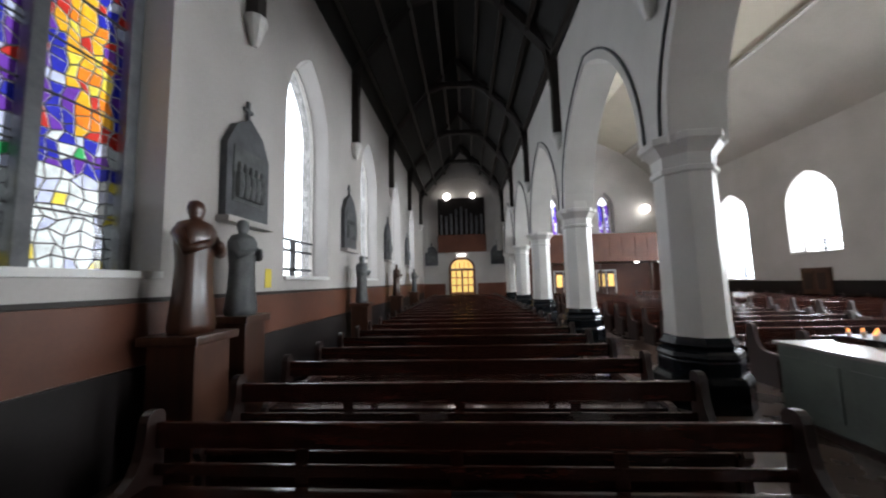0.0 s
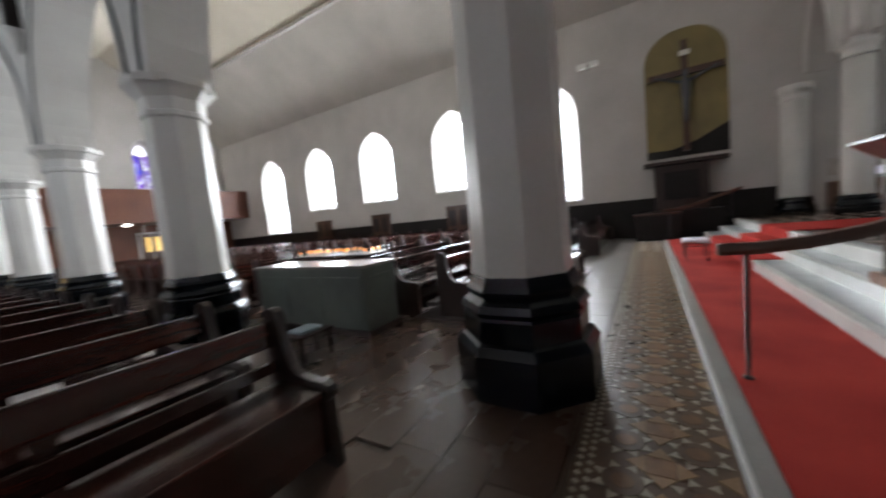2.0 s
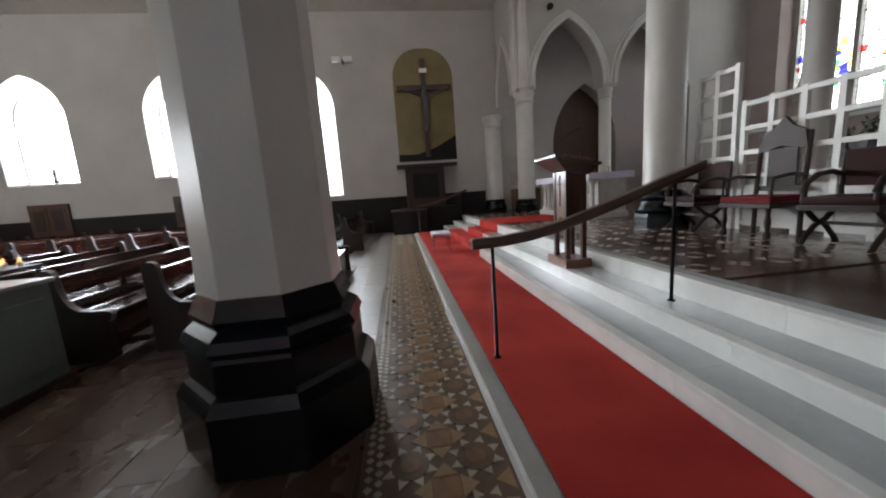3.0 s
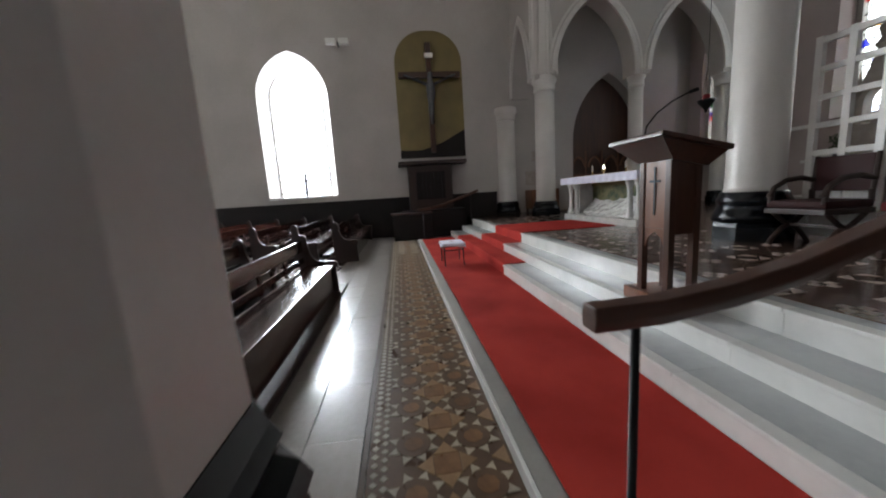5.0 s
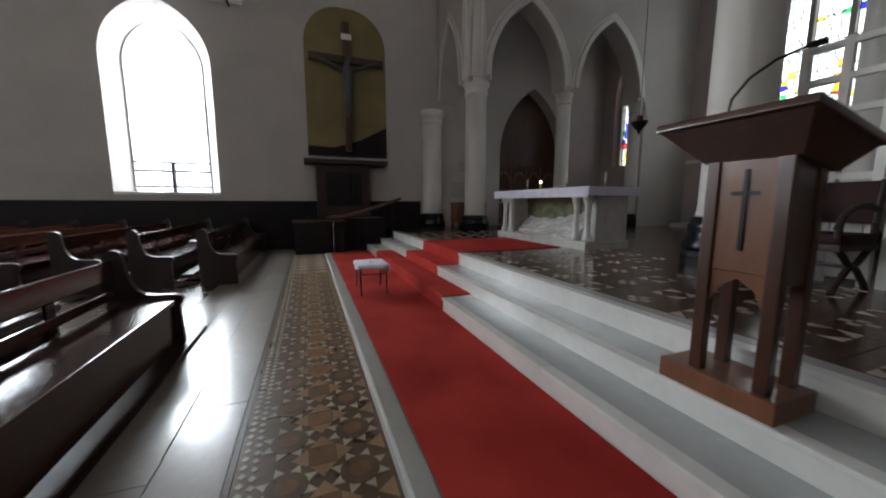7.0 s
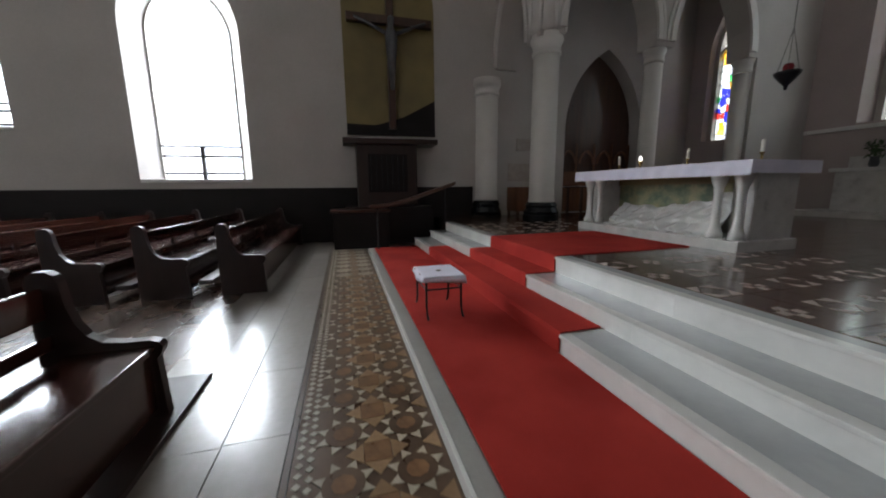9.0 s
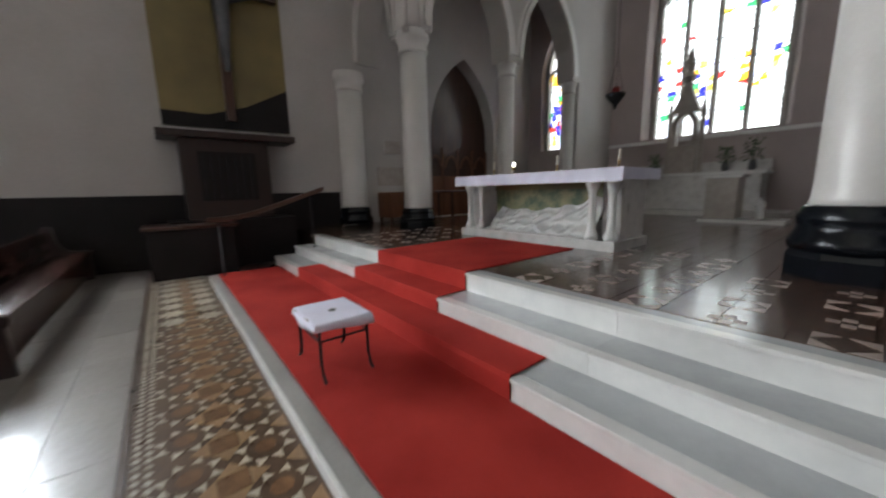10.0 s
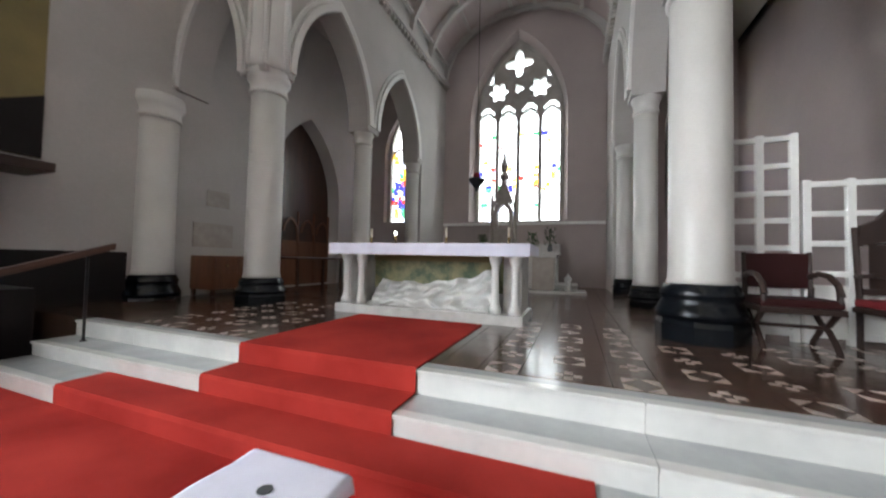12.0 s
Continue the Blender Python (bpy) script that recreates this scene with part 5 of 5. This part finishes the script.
# handrails over the steps
def handrail(x, s, label):
    e = thing("handrail", label, "handrail", "step handrails", at=(x, 0, 0))
    bm = bmesh.new()
    pts = [(-0.05, 0.925), (-0.27, 0.93), (-0.5, 0.958), (-0.72, 1.005), (-1.1, 1.122), (-1.5, 1.256), (-1.87, 1.38)]
    secs = []
    for i, (y, z) in enumerate(pts):
        secs.append([bm.verts.new((a, y, z + b)) for a, b in ((-0.035, 0), (0.035, 0), (0.042, 0.03), (0.035, 0.075), (-0.035, 0.075), (-0.042, 0.03))])
    for a, b in zip(secs, secs[1:]):
        for i in range(6):
            bm.faces.new((a[i], a[(i + 1) % 6], b[(i + 1) % 6], b[i]))
    bm.faces.new(secs[0])
    bm.faces.new(secs[-1][::-1])
    bmesh.ops.bevel(bm, geom=list(bm.edges), offset=0.004, segments=1, affect="EDGES")
    part("rail", bm, M_RAIL, e, "polished wooden rail")
    for y, zf, zt in ((-0.2, H0 + 0.012, 0.935), (-1.64, H2 - 0.003, 1.31)):
        part("post", lathe([(0.03, zf), (0.03, zf + 0.01), (0.014, zf + 0.015), (0.014, zt)], 12, centre=(0, y)), M_IRON, e, "thin black iron post", True)
    return e


handrail(0.88, 1, "brown wooden handrail on thin black posts over the steps")
handrail(10.2, 1, "brown wooden handrail on black posts at the far steps")

# small table with a white cloth on the carpet
TX, TY, TW, TD, TH = 6.25, -0.43, 0.25, 0.20, 0.41
st = thing("small_table", "low table with a white cloth and thin dark metal legs", "table", at=(TX, TY, H0 + 0.012))
part("top", bx(-TW, TW, -TD, TD, TH - 0.022, TH - 0.003, bevel=0.005), M_WOODD, st)
for s in (-1, 1):
    y = s * (TD - 0.03)
    for q in (-1, 1):
        part("leg", tube([(q * (TW + 0.03), y, 0.012), (q * (TW - 0.01), y, 0.045), (q * (TW - 0.035), y, 0.12), (q * (TW - 0.035), y, TH - 0.022)], 0.011), M_IRON, st)
    part("stretcher", tube([(-TW + 0.035, y, 0.28), (TW - 0.035, y, 0.28)], 0.008), M_IRON, st)
for q in (-1, 1):
    part("cross_bar", tube([(q * (TW - 0.035), -TD + 0.03, 0.28), (q * (TW - 0.035), TD - 0.03, 0.28)], 0.008), M_IRON, st)
tc = thing("table_cloth", "small white cloth folded over the low table", "cloth", at=(TX, TY, H0 + 0.012))
bm = bmesh.new()
N = 28
gr = []
for i in range(N + 1):
    row = []
    for j in range(N + 1):
        x, y = (TW + 0.05) * (2 * i / N - 1), (TD + 0.05) * (2 * j / N - 1)
        ov = max(0, abs(x) - TW - 0.004, abs(y) - TD - 0.004)
        z = TH + 0.001 - ov * (1.5 + 0.5 * math.sin(x * 9 + y * 5)) + 0.002 * noise.noise((x * 14, y * 14, 0))
        row.append(bm.verts.new((max(-TW - 0.006, min(TW + 0.006, x)) + 0.005 * math.sin(y * 26) * (ov > 0), max(-TD - 0.006, min(TD + 0.006, y)) + 0.006 * math.sin(x * 24) * (ov > 0), z)))
    gr.append(row)
for i in range(N):
    for j in range(N):
        bm.faces.new((gr[i][j], gr[i + 1][j], gr[i + 1][j + 1], gr[i][j + 1]))
o = part("cloth", bm, M_CLOTH, tc, "", True)
o.modifiers.new("thick", "SOLIDIFY").thickness = 0.003
part("emblem", lathe([(0.028, TH + 0.003), (0.028, TH + 0.006)], 12, centre=(-0.02, 0.0)), M_STATION, tc, "small dark embroidered emblem")

# crucifix in front of a gilt arched panel, and the dark stand below it
cr = thing("crucifix", "large dark wooden crucifix before an arched gilt panel", "crucifix", at=(X_R, -0.85, 2.5))
pan = [(-1.12, 0.15)] + [(x, 3.2 + z) for x, z in arch(1.12, 1.0, 8)] + [(1.12, 0.15)]
part("gilt_panel", move(prism(pan, 0.0, 0.04), TURN_Y @ Matrix.Translation((0, 0.002, 0))), M_GOLD, cr, "dull gold arched mosaic panel")
part("hill", move(prism([(-1.12, 0.152), (1.12, 0.152), (1.12, 0.42), (0.4, 0.4), (-0.3, 0.62), (-1.12, 1.05)], 0.042, 0.06), TURN_Y), M_DARKDADO, cr, "dark painted hill on the panel")
part("upright", bx(-0.22, -0.09, -0.085, 0.085, 0.3, 3.78, bevel=0.01), M_WOODD, cr)
part("crossbeam", bx(-0.235, -0.10, -1.02, 1.02, 2.70, 2.88, bevel=0.01), M_WOODD, cr)
part("title_board", bx(-0.245, -0.222, -0.14, 0.14, 3.3, 3.45), M_PAPER, cr)
bm = lathe([(0.05, 1.2), (0.07, 1.45), (0.10, 1.85), (0.13, 2.1), (0.15, 2.45), (0.06, 2.59), (0.085, 2.67), (0.08, 2.8), (0.02, 2.85)], 14, centre=(-0.33, 0))
for s in (-1, 1):
    tube([(-0.31, s * 0.1, 2.45), (-0.29, s * 0.5, 2.63), (-0.28, s * 0.85, 2.77)], [0.05, 0.04, 0.03], 8, bm)
part("figure", bm, M_STATION, cr, "plain dark figure", True)
# near-black wood puts the stand's unlit silhouette into its colour
sd = thing("dark_stand", "wooden shrine stand under the crucifix, coloured dark as a silhouette", "stand", at=(X_R - 0.04, -0.6, -0.012))
part("ledge", bx(-0.75, 0, -1.25, 1.0, 2.38, 2.5, bevel=0.02), M_CHAIR, sd)
part("body", bx(-0.6, 0, -0.75, 0.7, 0.9, 2.378, bevel=0.02), M_CHAIR, sd)
part("panel", bx(-0.63, -0.602, -0.5, 0.45, 1.25, 2.15, bevel=0.01), M_DARKDADO, sd, "black grille panel")
for k in range(7):
    part("bar", bx(-0.645, -0.632, -0.42 + 0.13 * k, -0.39 + 0.13 * k, 1.3, 2.1), M_IRON, sd)
part("plinth", bx(-0.85, 0, -1.1, 1.0, 0, 0.898, bevel=0.02), M_DARKDADO, sd)
# dark lectern-like bench and organ console by the far wall
ob = thing("console", "low dark wooden console near the far end of the steps", "console", at=(11.3, 0.1, -0.012))
part("body", bx(-0.45, 0.45, -0.6, 0.6, 0, 0.82, bevel=0.02), M_DARKDADO, ob)
part("lid", bx(-0.5, 0.5, -0.65, 0.65, 0.822, 0.87, bevel=0.015), M_WOODD, ob)

# chapel behind the arch: plaques, cabinet and bench
for y, z, w, h, lab in ((-4.62, 2.35, 0.5, 0.34, "small framed stone plaque on the wall"), (-4.55, 1.5, 0.85, 0.5, "pale painted notice board on the wall")):
    p = part("plaque", bx(-0.03, 0, -w / 2, w / 2, 0, h, bevel=0.006), M_PLAQUE)
    p.location = (X_R, y, z)
    tagged(p, lab, "plaque")
cb = thing("cabinet", "low wooden cabinet with two drawers by the wall", "cabinet", at=(11.95, -4.6, H3))
part("body", bx(-0.3, 0.33, -0.5, 0.5, 0.12, 0.78, bevel=0.012), M_WOOD, cb)
for s in (-1, 1):
    d = part("drawer", bx(-0.325, -0.302, s * 0.24 - 0.22, s * 0.24 + 0.22, 0.45, 0.72, bevel=0.008), M_WOOD, cb)
    part("handle", lathe([(0.03, 0.0), (0.03, 0.02)], 10), M_BRASS, d).location = (-0.34, s * 0.24, 0.58)
for x in (-0.26, 0.28):
    for y in (-0.45, 0.45):
        part("foot", bx(x - 0.03, x + 0.03, y - 0.03, y + 0.03, -0.003, 0.118), M_WOODD, cb)
tb2 = thing("side_table", "dark table with a white cloth in the side chapel", "table", at=(11.5, -6.6, H3))
part("top", bx(-0.35, 0.35, -0.9, 0.9, 0.74, 0.78, bevel=0.01), M_WOODD, tb2)
part("cloth", bx(-0.37, 0.37, -0.92, 0.92, 0.782, 0.79), M_CLOTH, tb2)
for x in (-0.3, 0.3):
    for y in (-0.8, 0.8):
        part("leg", bx(x - 0.03, x + 0.03, y - 0.03, y + 0.03, -0.003, 0.738), M_WOODD, tb2)
scr = thing("carved_screen", "dark carved wooden screen in the chapel recess", "screen", at=(X_R + 0.38, -7.3, H3))
for k in range(4):
    yy = -0.98 + k * 0.65
    part("panel", bx(-0.04, 0.0, yy - 0.29, yy + 0.29, 0.0, 1.25, bevel=0.01), M_WOOD, scr)
    part("arch_head", move(arch_band(0.22, 0.34, 0.06, 0, 0.05), Matrix.Translation((-0.045, yy, 1.5)) @ TURN_Y), M_WOOD, scr)
    part("upright", bx(-0.06, 0.0, yy - 0.325, yy - 0.292, 0.0, 2.1, bevel=0.006), M_WOOD, scr)
for xx, zz, r in ((X_C1 - 0.29, 4.9, 0.1), (X_C2 + 0.29, 5.0, 0.1)):
    sp = thing("loudspeaker", "small dark loudspeaker fixed on the chancel wall", "loudspeaker", "loudspeakers", at=(xx, -4.79, zz + 2.0))
    s = -1 if xx > 7 else 1
    part("cone", move(lathe([(0.05, 0), (0.1, 0.12), (0.1, 0.16)], 14), Matrix.Rotation(radians(90 * s), 4, "Y")), M_IRON, sp)
hl = thing("hanging_lamp", "dark metal lamp bowl hanging on a thin chain", "lamp", at=(7.08, -6.28, 2.9))
part("bowl", lathe([(0.02, -0.14), (0.03, -0.08), (0.1, 0.0), (0.16, 0.08), (0.17, 0.12), (0.12, 0.13)], 18), M_IRON, hl, "", True)
part("glass", lathe([(0.06, 0.131), (0.07, 0.2), (0.05, 0.24)], 14), M_VELVET, hl, "dark red glass")
for k in range(3):
    a_ = k * 2.094
    part("strand", tube([(0.15 * math.cos(a_), 0.15 * math.sin(a_), 0.12), (0, 0, 0.75)], 0.004, 6), M_IRON, hl)
part("chain", tube([(0, 0, 0.75), (0, 0, 7.66)], 0.006, 6), M_IRON, hl)

# white lattice screens in the left chapel
def lattice(x, y, rz, w, h, nx, nz, label):
    e = thing("lattice_screen", label, "lattice", "white lattice screens", at=(x, y, H3), rz=rz)
    for i in range(nx + 1):
        u = w * i / nx
        part("upright", bx(u - 0.035, u + 0.035, -0.03, 0.03, -0.003, h, bevel=0.006), M_WHITE, e)
    for k in range(nz + 1):
        z = 0.1 + (h - 0.15) * k / nz
        part("bar", bx(0, w, -0.027, 0.027, z - 0.03, z + 0.03, bevel=0.006), M_WHITE, e)
    part("panel", bx(0.05, w - 0.05, -0.012, 0.012, 0.06, 0.62), M_WHITE, e)
    return e


lattice(2.85, -4.35, 180, 2.15, 1.75, 6, 5, "white painted wooden lattice screen with solid foot")
lattice(3.56, -4.33, 180, 0.6, 2.27, 2, 7, "tall white painted lattice end screen")


def armchair(x, y, rz, name, label, tall):
    """Carved chair with crossed legs or a tall back, red velvet seat; faces +y."""
    e = thing(name, label, "chair", "sanctuary chairs", at=(x, y, H3), rz=rz)
    part("seat", bx(-0.3, 0.3, -0.25, 0.27, 0.42, 0.50, bevel=0.03), M_VELVET if tall else M_LEATHER, e, "red velvet seat" if tall else "worn dark leather seat")
    part("seat_rail", bx(-0.31, 0.31, -0.26, 0.28, 0.36, 0.418, bevel=0.01), M_CHAIR, e)
    if tall:
        for s in (-1, 1):
            part("leg", lathe([(0.03, -0.003), (0.04, 0.05), (0.02, 0.1), (0.035, 0.2), (0.02, 0.3), (0.03, 0.358)], 10, centre=(s * 0.26, 0.23)), M_CHAIR, e)
            part("back_post", tube([(s * 0.26, -0.24, 0.0), (s * 0.26, -0.24, 0.5), (s * 0.26, -0.29, 1.22)], 0.026), M_CHAIR, e)
            part("arm", tube([(s * 0.28, -0.25, 0.72), (s * 0.3, 0.0, 0.74), (s * 0.29, 0.24, 0.70), (s * 0.28, 0.24, 0.42)], 0.022), M_CHAIR, e)
        part("crest", prism([(-0.27, 1.02), (-0.22, 1.24), (-0.1, 1.3), (0, 1.42), (0.1, 1.3), (0.22, 1.24), (0.27, 1.02), (0, 1.08)], -0.31, -0.25), M_CHAIR, e)
        part("back_panel", bx(-0.16, 0.16, -0.285, -0.262, 0.6, 1.05, bevel=0.008), M_CHAIR, e)
        part("back_rail", bx(-0.25, 0.25, -0.285, -0.255, 0.54, 0.6), M_CHAIR, e)
    else:
        for x0 in (-0.27, 0.27):
            for s in (-1, 1):
                part("leg", tube([(x0, -s * 0.24, 0.0), (x0, -s * 0.2, 0.06), (x0, -s * 0.07, 0.19), (x0, s * 0.07, 0.25), (x0, s * 0.2, 0.36), (x0, s * 0.25, 0.48), (x0, s * 0.24, 0.6)], 0.026), M_CHAIR, e)
            part("arm", tube([(x0, -0.27, 0.7), (x0, -0.1, 0.74), (x0, 0.08, 0.72), (x0, 0.22, 0.64), (x0, 0.27, 0.54)], 0.028), M_CHAIR, e)
            part("back_post", tube([(x0, -0.24, 0.42), (x0, -0.26, 0.7), (x0, -0.275, 0.96)], 0.022), M_CHAIR, e)
        part("stretcher", bx(-0.27, 0.27, -0.02, 0.02, 0.2, 0.235, bevel=0.006), M_CHAIR, e)
        part("back", bx(-0.26, 0.26, -0.285, -0.25, 0.58, 0.95, bevel=0.012), M_LEATHER, e, "dark leather back")
    return e


armchair(3.18, -3.96, -4, "x_frame_chair", "dark wooden cross-legged armchair with a red leather seat", False)
armchair(2.24, -3.98, 3, "carved_chair", "tall carved dark chair with a red velvet seat", True)
armchair(1.32, -3.96, 4, "x_frame_chair", "dark wooden cross-legged armchair with a red leather seat", False)

# ---------------------------------------------------------------- floor pieces, last
strip = tagged(new("tile_border"), "encaustic tile border with cream stars on brown", "tile border", "", "structure")
part("bed", bx(-4.5, 11.9, 0.004, 0.74, -0.011, -0.003), M_TBASE, strip)


def flat(outline, h=0.004):
    bm = bmesh.new()
    prism(outline, 0.0, h, bm, "xy")
    return bm


def star(r, r2, n=8):
    return [((r if i % 2 == 0 else r2) * math.cos(math.pi * i / n), (r if i % 2 == 0 else r2) * math.sin(math.pi * i / n)) for i in range(2 * n)]


P = 0.3363
def first_piece(name, bm, material):
    me = bpy.data.meshes.new(name)
    bmesh.ops.recalc_face_normals(bm, faces=bm.faces)
    bm.to_mesh(me)
    bm.free()
    me.materials.append(material)
    return me


ME_STAR = first_piece("star_tile", flat(star(0.15, 0.088)), M_TCREAM)
ME_HUB = first_piece("hub_tile", flat([(0.097 * math.cos(math.pi / 8 * k), 0.097 * math.sin(math.pi / 8 * k)) for k in range(16)], 0.0062), M_TBASE)
ME_CORE = first_piece("core_tile", flat([(0.055 * math.cos(math.pi / 4 * k), 0.055 * math.sin(math.pi / 4 * k)) for k in range(8)], 0.0075), M_TBROWN)
ME_OCT = first_piece("square_tile", flat([(-0.066, -0.066), (0.066, -0.066), (0.066, 0.066), (-0.066, 0.066)]), M_TBROWN)
ME_TRI = first_piece("corner_tile", flat([(-0.066, 0.0), (0.066, 0.0), (0, 0.085)]), M_TBUFF)
for k in range(-12, 34):
    x = 0.36 + k * P
    near = -1.2 < x < 8.2
    for y in (0.165, 0.5):
        share("star_tile", ME_STAR, strip, pose(x, y, -0.003, 0, 0, 22.5))
        if near:
            share("hub_tile", ME_HUB, strip, pose(x, y, -0.003, 0, 0, 22.5))
            share("core_tile", ME_CORE, strip, pose(x, y, -0.003))
    share("square_tile", ME_OCT, strip, pose(x + P / 2, 0.335, -0.003))
    for q in range(4):
        if near or q % 2:
            dx, dy = ((0, 0.07), (-0.07, 0), (0, -0.07), (0.07, 0))[q]
            share("corner_tile", ME_TRI, strip, pose(x + P / 2 + dx, 0.335 + dy, -0.003, 0, 0, 90 * q))
    if near:
        share("corner_tile", ME_TRI, strip, pose(x + P / 2, 0.02, -0.003))
bm = bmesh.new()
for k in range(250):
    x = -3.9 + k * 0.062
    for y in (0.655, 0.705):
        s = 0.021
        o = 0.031 if y > 0.68 else 0
        prism([(x + o - s, y), (x + o, y - s), (x + o + s, y), (x + o, y + s)], -0.003, 0.001, bm, "xy")
tagged(part("border_lozenges", bm, M_TCREAM, strip), "", "", "", "stuff")
part("edge_fillet", bx(-4.5, 11.9, 0.742, 0.772, -0.011, 0.002), M_TBLACK, strip)

slabs = tagged(new("floor_slabs"), "worn stone slabs with dark joints, some paled for window glare", "floor", "", "structure")
rnd = random.Random(21)
SL = {}
y = 0.775
for row, d in enumerate((0.33, 0.3, 0.33, 0.3, 0.33, 0.3, 0.33, 0.6, 0.6)):
    x = -4.4 - rnd.uniform(0, 0.5)
    while x < 11.9:
        w = rnd.choice((0.6, 0.75, 0.9))
        if row < 3 or (x > -1.0 and x < 8.2):
            # slabs nearest the steps get the pale material, window glare in its colour
            key = (w, d, row < 3 and x > -0.2)
            if key not in SL:
                SL[key] = first_piece("slab", bx(0.002, w - 0.002, 0.002, d - 0.002, -0.011, 0.0, bevel=0.002), M_SLAB if key[2] else M_FLOOR)
            share("slab", SL[key], slabs, pose(x, y, rnd.uniform(-0.0015, 0.0)))
        x += w
    y += d

plat = tagged(new("platform_tiles"), "polished brown platform tiles with cream lozenges and crosses", "tile floor", "", "structure")
TS = 0.30
ME_PT = first_piece("platform_tile", bx(0.003, TS - 0.003, 0.003, TS - 0.003, 0.0, 0.012), M_PLAT)
fr = bmesh.new()
for a_ in range(4):
    c_, s_ = (1, 1, -1, -1)[a_], (1, -1, -1, 1)[a_]
    prism([(0.118 * c_, 0.118 * s_), (0.118 * c_, 0.012 * s_), (0.012 * c_, 0.118 * s_)], 0.0, 0.003, fr, "xy")
ME_LOZ = first_piece("lozenge_tile", fr, M_TPINK)
fr = bmesh.new()
for c_, s_ in ((0.062, 0), (-0.062, 0), (0, 0.062), (0, -0.062)):
    prism([(c_ - 0.029, s_ - 0.029), (c_ + 0.029, s_ - 0.029), (c_ + 0.029, s_ + 0.029), (c_ - 0.029, s_ + 0.029)], 0.0, 0.003, fr, "xy")
ME_MOT = first_piece("cross_tile", fr, M_TPINK)
cnt = 0
for i in range(41):
    for j in range(10):
        x, y = 0.75 + i * TS, -2.1 - (j + 1) * TS + 0.14
        if cnt < 300 and x < 9.9:
            share("platform_tile", ME_PT, plat, pose(x, y, H3 - 0.012))
            cnt += 1
for i in range(20):
    for j in range(6):
        x, y = 1.105 + i * 0.4575, -2.075 - j * 0.405
        if XW2 - 0.12 < x < XE2 + 0.12 and y > -3.8 or (AX0 < x < AX1 and y < -3.6) or math.hypot(x - 3.93, y + 4.0) < 0.55:
            continue
        if (i + j) % 2:
            share("cross_tile", ME_MOT, plat, pose(x, y, H3 + 0.0005))
        else:
            share("lozenge_tile", ME_LOZ, plat, pose(x, y, H3 + 0.0005))
bm = bmesh.new()
for i in range(39):
    for j in range(32):
        x, y = 0.75 + i * TS, -5.26 - j * TS
        if y > Y_E and x < X_R - 0.3:
            box(bm, x + 0.003, x + TS - 0.003, y + 0.003, y + TS - 0.003, H3 - 0.012, H3)
tagged(part("far_tiles", bm, M_PLAT, plat), "", "", "", "stuff")
